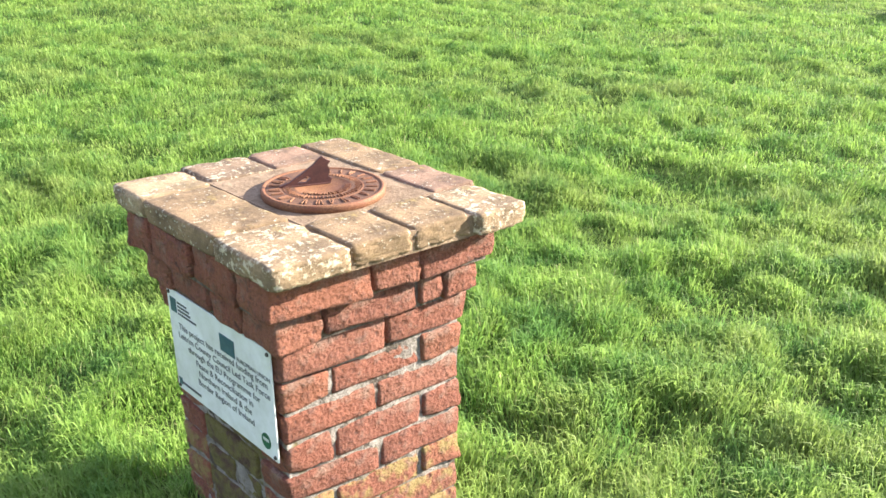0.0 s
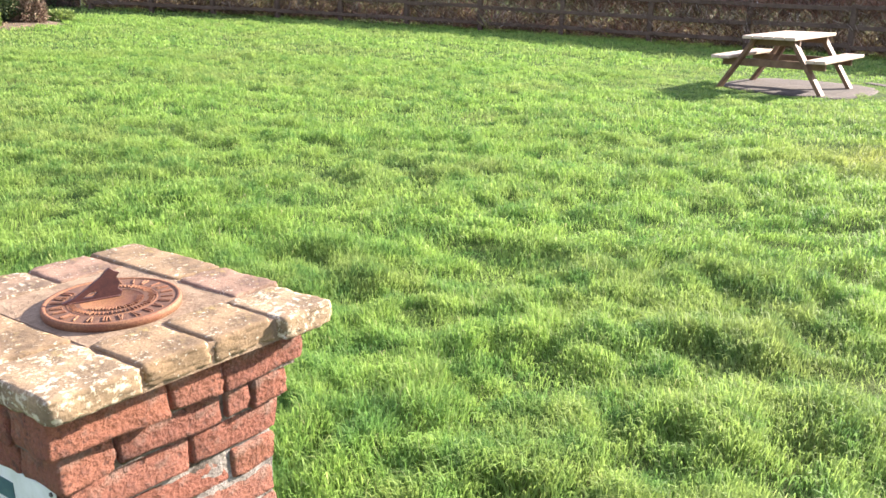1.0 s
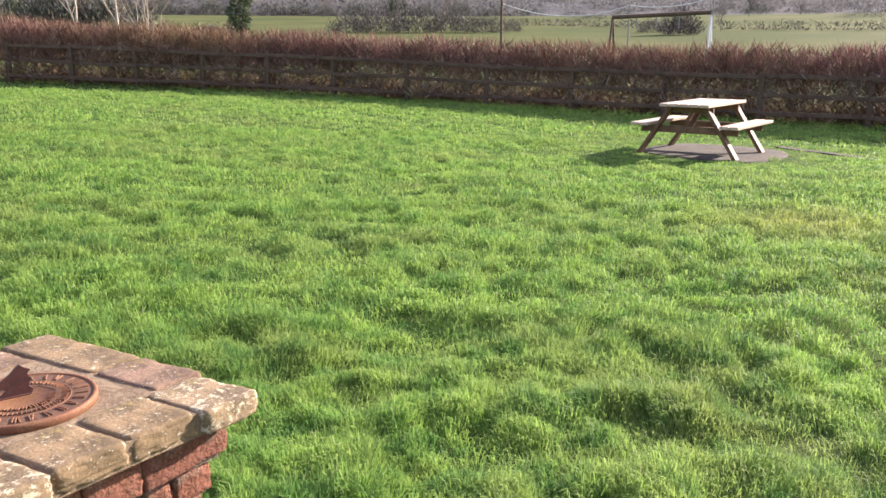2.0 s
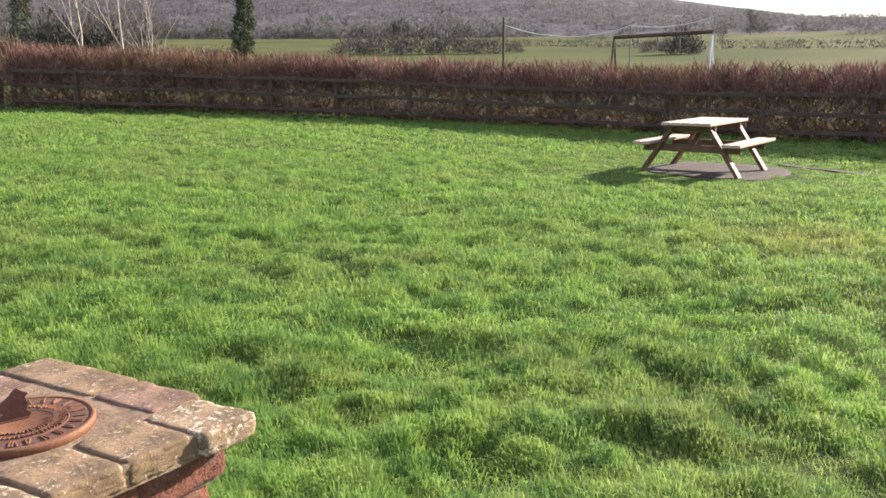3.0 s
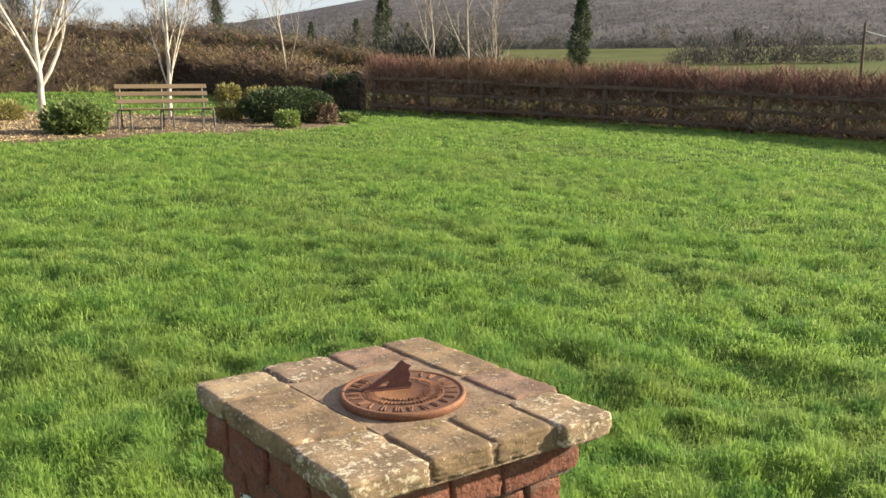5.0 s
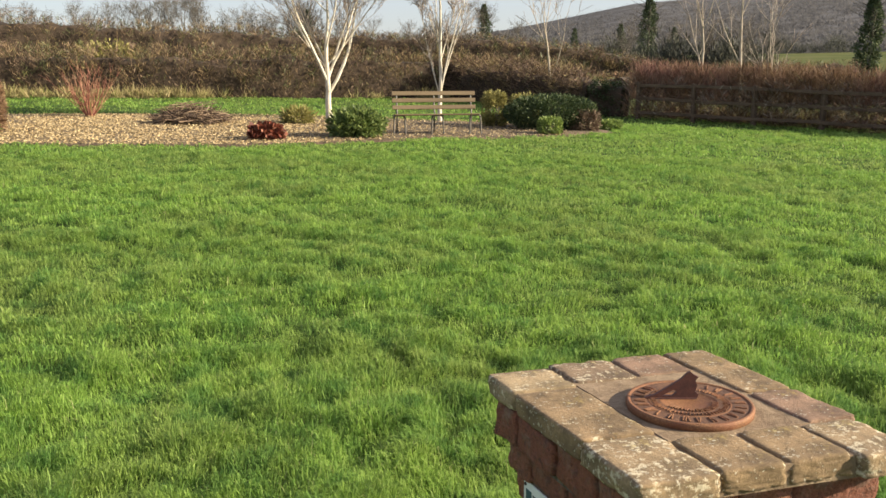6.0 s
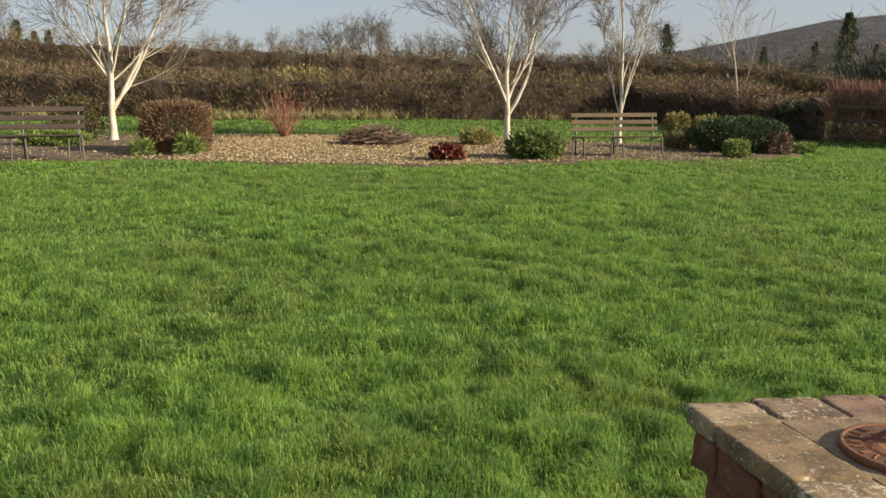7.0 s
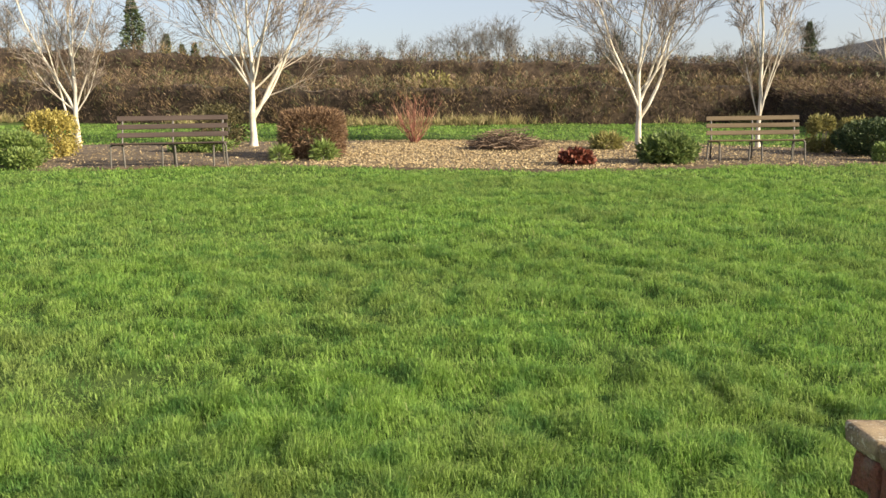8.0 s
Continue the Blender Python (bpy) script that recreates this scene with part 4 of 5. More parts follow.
def bench(m, slat_mat, label, width=1.86):
    t = empty("garden_bench", m, label, "bench", "garden benches")
    for h, y in ((0.925, 0.335), (0.765, 0.295), (0.605, 0.255)):
        bm = bmesh.new()
        box_bm(bm, width, 0.028, 0.098, pose(0, y, h, -14), 0.006)
        part("back_slat", bm, slat_mat, t)
    for k in range(4):
        bm = bmesh.new()
        box_bm(bm, width, 0.092, 0.03, pose(0, -0.225 + k * 0.106, 0.452 - 0.006 * k), 0.006)
        part("seat_slat", bm, slat_mat, t)
    for x in (-width / 2 + 0.10, 0.0, width / 2 - 0.10):
        pts = [(x - 0.13, -0.20, 0.0), (x - 0.115, -0.20, 0.40), (x - 0.08, -0.20, 0.432), (x + 0.08, -0.20, 0.432), (x + 0.115, -0.20, 0.40), (x + 0.13, -0.20, 0.0)]
        tubes("front_leg", tube_path(pts, 0.019), 8, M_TUBE, t, "bent steel tube leg")
        pts = [(x, 0.30, 0.0), (x, 0.20, 0.42), (x, 0.25, 0.56), (x, 0.355, 0.96)]
        tubes("back_leg", tube_path(pts, 0.018), 8, M_TUBE, t, "steel tube upright")
        tubes("seat_bearer", tube_path([(x, -0.26, 0.432), (x, 0.21, 0.425)], 0.016), 8, M_TUBE, t)
    return t


bench(pose(3.78, 15.85, lz(3.78, 15.85) + 0.045, 0, 0, -6) @ Matrix.Diagonal((0.955, 1, 0.90, 1)), M_SLAT, "slatted wooden garden bench with bent steel legs in the sun")
# no bush shades this one; its slats carry the shade as colour
bench(pose(-7.58, 14.6, lz(-7.58, 14.6) + 0.045, 0, 0, 10), M_SLAT_SHADED, "dark slatted wooden garden bench with shade put into its colour", 2.12)


# ---- trees ----
def grow(rng, p, d, length, radius, level, spec, segs):
    """Adds tapered segments of a branch and of all that grows from it; segs[level] gathers them."""
    n = spec["pieces"][level]
    step = length / n
    d = d.normalized()
    r = radius
    spots = []
    for i in range(n):
        bend = Vector((rng.gauss(0, 1), rng.gauss(0, 1), rng.gauss(0, 0.5))) * spec["wander"][level]
        d = (d + bend + Vector((0, 0, spec["lift"][level]))).normalized()
        q = p + d * step
        r2 = max(radius * (1 - (1 - spec["taper"]) * (i + 1) / n), spec["fine"])
        segs[level].append((tuple(p), tuple(q), r, r2))
        p, r = q, r2
        spots.append((p.copy(), d.copy(), r))
    if level + 1 >= spec["levels"]:
        return
    lo, hi = spec["kids"][level]
    for k in range(rng.randint(lo, hi)):
        at, dd, rr = spots[-1] if (k == 0 or level == 0 and spec["crowded"]) else spots[rng.randint(max(0, n // 5), n - 1)]
        turn = rng.uniform(*spec["angle"][level])
        az = rng.uniform(0, 2 * math.pi) if not (level == 0) else (k + rng.uniform(-0.3, 0.3)) * 2 * math.pi / hi
        side = dd.orthogonal().normalized()
        side = Matrix.Rotation(az, 3, dd) @ side
        nd = dd * math.cos(turn) + side * math.sin(turn)
        grow(rng, at, nd, length * rng.uniform(*spec["shrink"][level]), max(rr * rng.uniform(*spec["slim"]), spec["fine"]), level + 1, spec, segs)


BIRCH = dict(levels=6, pieces=[4, 8, 6, 4, 3, 2], wander=[0.05, 0.07, 0.08, 0.10, 0.13, 0.16], lift=[0.02, 0.055, 0.05, 0.04, 0.03, 0.02], taper=0.30, fine=0.0052, kids=[(8, 9), (8, 10), (5, 6), (3, 4), (1, 2)], angle=[(0.20, 0.85), (0.35, 0.75), (0.35, 0.7), (0.35, 0.7), (0.3, 0.6)], shrink=[(2.3, 3.1), (0.30, 0.50), (0.42, 0.6), (0.45, 0.65), (0.5, 0.8)], crowded=False, slim=(0.36, 0.56))


def birch(m, seed, height, radius, label, limbs, extra, spread, side_stem=None, spec=BIRCH):
    """A birch: a leader of that height; limbs as (height, azimuth, degrees from upright, length, share of the radius), and extra ones at random within spread."""
    rng = random.Random(seed)
    t = empty("birch_tree", m, label, "tree", "garden trees")
    segs = [[] for _ in range(spec["levels"])]
    n = 12
    spine = [Vector((0, 0, -0.05))]
    for i in range(n):
        spine.append(spine[-1] + Vector((rng.gauss(0, 0.016), rng.gauss(0, 0.016), height / n)))
    rad = [radius * (1 - 0.72 * (i / n) ** 0.8) for i in range(n + 1)]
    rad[0] *= 1.25
    tubes("trunk", [(tuple(spine[i]), tuple(spine[i + 1]), rad[i], rad[i + 1]) for i in range(n)], 12, M_BIRCH, t, "white bark with dark marks")

    def spot(h):
        f = min(max(h / height, 0), 0.999) * n
        i = int(f)
        return spine[i].lerp(spine[i + 1], f - i), rad[i] + (rad[i + 1] - rad[i]) * (f - i)

    todo = list(limbs) + [(height * 0.999, rng.uniform(0, 360), 5, height * 0.75, 0.95)]
    lo, hi = min(h for h, *_ in limbs), height
    for k in range(extra):
        h = lo + (hi - lo) * ((k + rng.uniform(0.2, 0.8)) / extra)
        todo.append((h, k * 137.5 + rng.uniform(-25, 25), rng.uniform(0.45, 1.0) * spread, height * rng.uniform(0.55, 0.85), rng.uniform(0.38, 0.6)))
    for h, az, tilt, length, share in todo:
        at, r = spot(h)
        a, b = radians(az), radians(tilt)
        d = Vector((math.cos(a) * math.sin(b), math.sin(a) * math.sin(b), math.cos(b)))
        k = len(segs[1])
        grow(rng, at, d, length, r * share, 1, spec, segs)
        tubes("limb", segs[1][k:], 7, M_BIRCH, t, "pale ascending limb")
    if side_stem:
        k = len(segs[1])
        grow(rng, Vector((-0.04, 0, -0.02)), Vector(side_stem), height * 0.9, radius * 0.45, 1, spec, segs)
        tubes("side_trunk", segs[1][k:], 8, M_BIRCH, t, "thin white leaning stem")
    tagged(tubes("branching", segs[2], 5, M_BIRCH_MID, t), kind="stuff")
    tagged(tubes("crown", segs[3] + segs[4] + segs[5], 3, M_BIRCH_TWIG, t, "fine brown leafless twigs"), kind="stuff")
    return t


NARROW = dict(BIRCH, lift=[0.02, 0.10, 0.08, 0.05, 0.03, 0.02], kids=[(8, 9), (7, 9), (4, 5), (3, 4), (1, 2)], angle=[(0.2, 0.85), (0.25, 0.50), (0.3, 0.6), (0.35, 0.7), (0.3, 0.6)], shrink=[(2.3, 3.1), (0.20, 0.34), (0.42, 0.6), (0.45, 0.65), (0.5, 0.8)])
birch(pose(-7.46, 19.66, lz(-7.46, 19.66) + 0.03), 3, 3.4, 0.10, "white-barked birch with spreading bare crown in the bed",
      [(0.70, 5, 30, 3.6, 0.62), (1.45, 182, 40, 3.0, 0.55), (1.42, 20, 52, 2.6, 0.40), (1.55, 330, 22, 3.0, 0.55), (1.6, 200, 18, 3.2, 0.5)], 6, 55)
birch(pose(2.12, 19.75, lz(2.12, 19.75) + 0.03), 12, 3.0, 0.085, "white-stemmed birch with bare vase-shaped crown in the bed",
      [(0.68, 0, 36, 3.3, 0.70), (0.95, 185, 26, 3.2, 0.65), (1.1, 350, 20, 3.2, 0.6), (1.3, 175, 44, 2.8, 0.5), (1.35, 5, 50, 2.6, 0.45)], 5, 52)
birch(pose(-11.95, 19.5, lz(-11.95, 19.5) + 0.03), 7, 3.2, 0.075, "slender white birch with a leaning second stem behind the bench",
      [(0.92, 180, 24, 3.2, 0.7), (0.96, 185, 52, 2.0, 0.38), (0.88, 10, 40, 1.6, 0.35), (1.4, 190, 14, 2.6, 0.5)], 6, 34, (-0.32, 0, 1), NARROW)
birch(pose(4.80, 19.2, lz(4.80, 19.2) + 0.03), 9, 3.8, 0.06, "slender bare birch growing behind the bench",
      [(0.65, 180, 20, 1.9, 0.40), (0.75, 0, 13, 2.4, 0.50), (1.5, 5, 20, 1.5, 0.4), (1.8, 178, 20, 1.5, 0.4)], 4, 20, None, NARROW)
YOUNG = dict(BIRCH, levels=4, taper=0.4, slim=(0.5, 0.7), pieces=[5, 4, 3, 3], kids=[(5, 6), (4, 5), (4, 5)], angle=[(0.3, 0.6), (0.4, 0.7), (0.4, 0.8)], shrink=[(0.5, 0.8), (0.45, 0.6), (0.45, 0.65)])


def young_tree(m, seed, h, r, label):
    rng = random.Random(seed)
    t = empty("young_tree", m, label, "tree")
    segs = [[] for _ in range(4)]
    grow(rng, Vector((0, 0, -0.05)), Vector((0.02, 0.02, 1)), h, r, 0, YOUNG, segs)
    tubes("trunk", segs[0], 8, M_BIRCH_MID, t)
    tagged(tubes("branching", segs[1] + segs[2], 4, M_BIRCH_MID, t), kind="stuff")
    tagged(tubes("crown", segs[3], 3, M_BIRCH_TWIG, t), kind="stuff")
    return t


young_tree(pose(9.9, 24.2, lz(9.9, 24.2)), 5, 2.5, 0.055, "bare young tree with thin trunk before the dark hedge")
young_tree(pose(13.6, 18.3, lz(13.6, 18.3)), 6, 2.0, 0.04, "thin bare sapling beside the timber fence")
for x, y, seed, h in ((15.2, 24.1, 15, 3.4), (16.8, 24.2, 16, 4.0)):
    young_tree(pose(x, y, lz(x, y)), seed, h, 0.055, "slim pale bare birch standing behind the reddish hedge")


# ---- shrubs ----
def polar(heading, dist):
    return dist * math.sin(radians(heading)) - 0.75, dist * math.cos(radians(heading)) - 1.5


def shrub(name, x, y, w, dd, h, n, mat, label, rng, leaf=(0.04, 0.09), leafw=0.55, square=0.55, stems=10, stem_mat=None, ragged=0.10, lift=0.03, category="shrub"):
    """A shrub: short stems and a crown of small leaves gathered on an uneven rounded body."""
    z0 = lz(x, y) + lift
    n = int(n * 1.6)
    t = empty(name, pose(x, y, z0), label, category)
    a = rng.uniform(0, 2 * math.pi, n)
    e = np.arcsin(rng.uniform(-0.95, 1, n))
    u = np.stack([np.cos(a) * np.cos(e), np.sin(a) * np.cos(e), np.sin(e)], axis=1)
    shape = np.sign(u) * np.abs(u) ** square
    if square < 0.4:          # clipped square
        q = rng.uniform(-1, 1, (n, 3))
        q /= np.max(np.abs(q), axis=1, keepdims=True)
        u = q / np.linalg.norm(q, axis=1, keepdims=True)
        shape = 0.55 * q + 0.46 * u
    lump = 1 + ragged * (np.sin(a * 3 + 1) * np.cos(e * 4) + np.sin(a * 7 + e * 5))
    depth = 1 - 0.45 * rng.uniform(0, 1, n) ** 2
    c = shape * np.array([w / 2, dd / 2, h * 0.5]) * (lump * depth)[:, None]
    c[:, 2] = np.maximum(c[:, 2] + h * 0.48, 0.01)
    d = u + rng.normal(size=(n, 3)) * 0.7 + np.array([0, 0, 0.35])
    L = rng.uniform(leaf[0], leaf[1], n)
    co, fa = cards(c, d, L, L * leafw, rng)
    ob = new("foliage", fast_mesh("foliage", co, fa, mat))
    ob.parent = t
    r2 = random.Random(int(n + w * 100))
    segs = []
    for k in range(stems):
        aa = k * 2.4
        q = Vector((math.cos(aa) * w * 0.32, math.sin(aa) * dd * 0.32, h * r2.uniform(0.55, 0.85)))
        b = Vector((math.cos(aa) * 0.06, math.sin(aa) * 0.06, -0.03))
        mid = (b + q) / 2 + Vector((0, 0, h * 0.06))
        segs += [(tuple(b), tuple(mid), 0.014, 0.010), (tuple(mid), tuple(q), 0.010, 0.005)]
    tagged(tubes("woody_base", segs, 5, stem_mat or M_BARK, t), kind="stuff")
    return t


rs = np.random.default_rng(31)
shrub("shrub", 2.0, 15.3, 1.0, 0.85, 0.54, 2600, M_BOX, "loose bushy green shrub beside the bench", rs, (0.06, 0.14), 0.35, 0.95, 14, None, 0.15)
shrub("shrub", 6.86, 17.05, 2.15, 1.4, 0.78, 9500, M_CONIFER, "broad dark green clipped conifer shrub", rs, (0.04, 0.08), 0.45, 0.95, 12, None, 0.06)
shrub("shrub", 5.72, 17.75, 0.50, 0.5, 0.80, 2400, M_OLIVE, "upright olive green clipped shrub", rs, (0.04, 0.08), 0.5, 0.55)
shrub("shrub", 7.1, 19.4, 0.70, 0.6, 0.68, 1800, M_OLIVE, "rounded yellowish shrub behind the dark conifer", rs, (0.04, 0.08))
shrub("shrub", 6.28, 15.7, 0.48, 0.42, 0.36, 1300, M_LIME, "small bright green dome-shaped shrub", rs, (0.04, 0.07), 0.5, 0.7)
shrub("shrub", 7.52, 16.6, 0.6, 0.5, 0.42, 1500, M_BRUSH, "brown twiggy shrub against the conifer", rs, (0.06, 0.14), 0.18, 0.8)
shrub("shrub", 8.45, 17.15, 0.52, 0.45, 0.19, 700, M_LIME, "tiny flat green plant on the lawn", rs, (0.04, 0.07), 0.5, 0.8, 5)
shrub("shrub", -5.22, 16.5, 1.32, 1.15, 1.04, 13000, M_RUSSET, "square clipped russet twiggy shrub in the bed", rs, (0.05, 0.13), 0.16, 0.30, 26, None, 0.02)
shrub("shrub", -8.3, 19.7, 1.15, 1.0, 1.02, 3600, M_DULL, "dark olive open shrub beside the birch", rs, (0.05, 0.11), 0.35, 0.8, 16, None, 0.15)
shrub("shrub", -8.25, 18.0, 1.3, 0.8, 0.32, 2200, M_LIME, "low spreading green plant under the birch", rs, (0.06, 0.12), 0.35, 0.8, 8, None, 0.2)
shrub("shrub", -11.05, 15.0, 1.25, 1.0, 0.62, 4600, M_LIME, "soft green mounded shrub near the bench", rs, (0.05, 0.11), 0.35, 0.75, 12, None, 0.13)
shrub("shrub", -10.45, 14.35, 0.6, 0.5, 0.36, 1400, M_LIME, "bright green low shrub at the lawn's edge", rs, (0.05, 0.10), 0.35, 0.8, 8)
shrub("shrub", -11.05, 16.6, 0.95, 0.9, 1.0, 3600, M_GOLD, "golden yellow rounded evergreen shrub", rs, (0.04, 0.09), 0.5, 0.7)
hx, hy = polar(-5.6, 38.0)
shrub("ivy_clump", hx, hy, 2.0, 1.4, 1.75, 1800, M_OLIVE, "yellow-green ivy clump growing over the hedge", rs, (0.08, 0.2), 0.6, 0.7, 8, None, 0.15)
shrub("heuchera", 0.22, 14.95, 0.55, 0.42, 0.26, 460, M_CRIMSON, "dark crimson leafy plant on the wood chips", rs, (0.07, 0.13), 0.8, 0.85, 8, M_DOGWOOD, 0.2, 0.04, "plant")
shrub("spiky_plant", -5.75, 15.75, 0.35, 0.3, 0.26, 260, M_LIME, "clump of fresh green strap leaves", rs, (0.10, 0.20), 0.14, 0.9, 4, None, 0.2, 0.03, "plant")
shrub("spiky_plant", -4.85, 15.8, 0.38, 0.3, 0.34, 320, M_LIME, "clump of fresh green strap leaves", rs, (0.10, 0.22), 0.14, 0.9, 4, None, 0.2, 0.03, "plant")
shrub("spiky_plant", 1.2, 18.6, 0.6, 0.5, 0.3, 500, M_OLIVE, "low tuft of olive leaves by the birch", rs, (0.12, 0.25), 0.16, 0.9, 4, None, 0.2, 0.03, "plant")


def stem_bush(name, x, y, n, spread, h, r, mat, label, seed, category="shrub"):
    rng = random.Random(seed)
    t = empty(name, pose(x, y, lz(x, y) + 0.03), label, category)
    segs = []
    for k in range(n):
        a, tilt = rng.uniform(0, 6.28), rng.uniform(0.05, 1.0) * spread
        p = Vector((math.cos(a) * 0.05, math.sin(a) * 0.05, 0))
        d = Vector((math.cos(a) * tilt, math.sin(a) * tilt, 1)).normalized()
        L = h * rng.uniform(0.6, 1.05)
        for i in range(3):
            q = p + d * L / 3
            segs.append((tuple(p), tuple(q), r * (1 - 0.25 * i), r * (1 - 0.25 * (i + 1))))
            for b in range(2):
                e = (d + Vector((rng.gauss(0, 0.5), rng.gauss(0, 0.5), 0.2))).normalized() * L * 0.25
                segs.append((tuple(q), tuple(q + e), r * 0.5, r * 0.2))
            p = q
            d = (d + Vector((rng.gauss(0, 0.12), rng.gauss(0, 0.12), 0.05))).normalized()
    tagged(tubes("woody_base", segs, 4, mat, t), kind="stuff")
    return t


stem_bush("dogwood", -3.5, 20.7, 46, 1.0, 1.12, 0.010, M_DOGWOOD, "leafless red-stemmed dogwood in the bed", 2)

rng_p = random.Random(17)
pile = empty("brush_pile", pose(-1.15, 18.6, lz(-1.15, 18.6) + 0.04), "heap of cut brown branches on the wood chips", "brush pile")
segs = []
for k in range(520):
    a, rr = rng_p.uniform(0, 6.28), math.sqrt(rng_p.uniform(0, 1))
    c = Vector((math.cos(a) * rr * 0.72, math.sin(a) * rr * 0.5, rng_p.uniform(0.02, 0.52) * (1 - rr * 0.75) + 0.03))
    d = Vector((rng_p.gauss(0, 1), rng_p.gauss(0, 0.7), rng_p.gauss(0, 0.25))).normalized() * rng_p.uniform(0.15, 0.42)
    segs.append((tuple(c - d), tuple(c + d), rng_p.uniform(0.006, 0.013), 0.004))
tagged(tubes("brushwood", segs, 4, M_BRUSH, pile), kind="stuff")


# ---- beyond the hedge: swing frame, pole and cable ----
swing = empty("swing_frame", pose(0, 0, 0), "dark timber swing frame with pale end post beyond the hedge", "swing frame")
(ax, ay), (bx, by) = polar(65.4, 33), polar(71.4, 33)
za, zb = lz(ax, ay), lz(bx, by)
top = 1.52 + 33 * math.tan(radians(1.88))
for (x, y, z, mat) in ((ax, ay, za, M_FENCE), (bx, by, zb, M_WHITE_STEEL)):
    for s in (-1, 1):
        tubes("leg", [((x + s * 0.50, y + s * 0.02, z), (x, y, top), 0.05, 0.042)], 8, mat, swing)
tubes("crossbar", [((ax, ay, top - 0.03), (bx, by, top + 0.12), 0.075, 0.075)], 8, M_FENCE, swing)
for f in (0.25, 0.45, 0.68):
    x, y = ax + (bx - ax) * f, ay + (by - ay) * f
    tubes("hanger", [((x, y, top), (x, y, top - 0.45), 0.03, 0.02)], 6, M_GREY_STEEL, swing)
px, py = polar(58.3, 42)
pz = lz(px, py)
ptop = 1.52 + 42 * math.tan(radians(3.2))
pole = empty("cable_pole", pose(px, py, pz), "thin dark pole carrying a pale cable", "pole")
tubes("shaft", [((0, 0, 0), (0, 0, ptop - pz), 0.07, 0.055)], 8, M_FENCE, pole)
ends = [(px, py, ptop - 0.35)]
for heading, dist, rise in ((66.4, 44, 2.55), (71.5, 46, 3.0)):
    x, y = polar(heading, dist)
    ends.append((x, y, 1.52 + dist * math.tan(radians(rise))))
    far_post = empty("cable_pole", pose(x, y, lz(x, y)), "thin grey post holding the pale cable", "pole")
    tubes("shaft", [((0, 0, 0), (0, 0, ends[-1][2] - lz(x, y)), 0.04, 0.03)], 8, M_GREY_STEEL, far_post)
for (a, b, sag) in ((ends[0], ends[1], 0.55), (ends[1], ends[2], 0.25)):
    segs, prev = [], None
    for i in range(21):
        f = i / 20
        q = (a[0] + (b[0] - a[0]) * f, a[1] + (b[1] - a[1]) * f, a[2] * (1 - f) + b[2] * f - 4 * f * (1 - f) * sag)
        if prev:
            segs.append((prev, q, 0.022, 0.022))
        prev = q
    tagged(tubes("cable", segs, 5, M_WHITE_STEEL), "pale slack cable strung between thin poles", "cable")

# ---- trees of the distance ----
BARE = dict(levels=4, pieces=[5, 4, 3, 3], wander=[0.05, 0.12, 0.16, 0.2], lift=[0.02, 0.08, 0.05, 0.02], taper=0.5, fine=0.018, slim=(0.4, 0.6), kids=[(9, 12), (7, 9), (6, 8)], angle=[(0.3, 0.8), (0.4, 0.9), (0.4, 0.9)], shrink=[(0.55, 0.85), (0.45, 0.65), (0.45, 0.7)], crowded=False)


def bare_tree(seed, h, label):
    rng = random.Random(seed)
    t = empty("bare_tree", pose(0, 0, 0), label, "tree", "trees on the rise")
    segs = [[] for _ in range(4)]
    grow(rng, Vector((0, 0, -0.2)), Vector((0, 0, 1)), h * 0.62, h * 0.018, 0, BARE, segs)
    tubes("trunk", segs[0], 7, M_BARK, t)
    tagged(tubes("branching", segs[1] + segs[2], 4, M_FAR_TWIG, t), kind="stuff")
    tagged(tubes("crown", segs[3], 3, M_FAR_TWIG, t), kind="stuff")
    return t


def ivy_tree(seed, h, w, n, label, mat=M_PINE):
    rng = np.random.default_rng(seed)
    t = empty("ivy_tree", pose(0, 0, 0), label, "tree", "trees on the rise")
    tubes("trunk", [((0, 0, -0.2), (0.1, 0, h * 0.6), 0.22, 0.15), ((0.1, 0, h * 0.6), (0, 0.1, h * 0.97), 0.15, 0.04)], 7, M_BARK, t)
    u = rng.uniform(0.08, 1, n)
    a = rng.uniform(0, 6.28, n)
    r = w / 2 * (1.08 - u ** 3) * (0.55 + 0.5 * np.sin(a * 2 + u * 11) * np.cos(u * 17 + a)) * rng.uniform(0.5, 1.15, n) + 0.15
    c = np.stack([np.cos(a) * r, np.sin(a) * r, u * h], axis=1)
    d = np.stack([np.cos(a), np.sin(a), rng.normal(size=n) * 0.4], axis=1) + rng.normal(size=(n, 3)) * 0.4
    L = rng.uniform(0.12, 0.36, n)
    co, fa = cards(c, d, L, L * 0.6, rng)
    ob = new("crown", fast_mesh("crown", co, fa, mat))
    ob.parent = t
    r2 = random.Random(seed)
    segs = []
    for k in range(26):
        a, z = r2.uniform(0, 6.28), h * r2.uniform(0.35, 0.95)
        L = w * r2.uniform(0.5, 0.95)
        p, q = (0.1, 0, z), (math.cos(a) * L, math.sin(a) * L, z + L * 0.5)
        segs.append((p, q, 0.06, 0.018))
        segs.append((q, (q[0] * 1.25, q[1] * 1.3, q[2] + 0.5), 0.02, 0.012))
    tagged(tubes("branching", segs, 4, M_FAR_TWIG, t), kind="stuff")
    return t


protos = [bare_tree(40 + k, 8.5 + k * 0.7, "tall bare deciduous tree beyond the hedges") for k in range(5)]
ivies = [ivy_tree(60 + k, 7.5 + k, 2.4 + 0.4 * k, 5200, "ivy-clad dark green tree beyond the hedges") for k in range(2)]
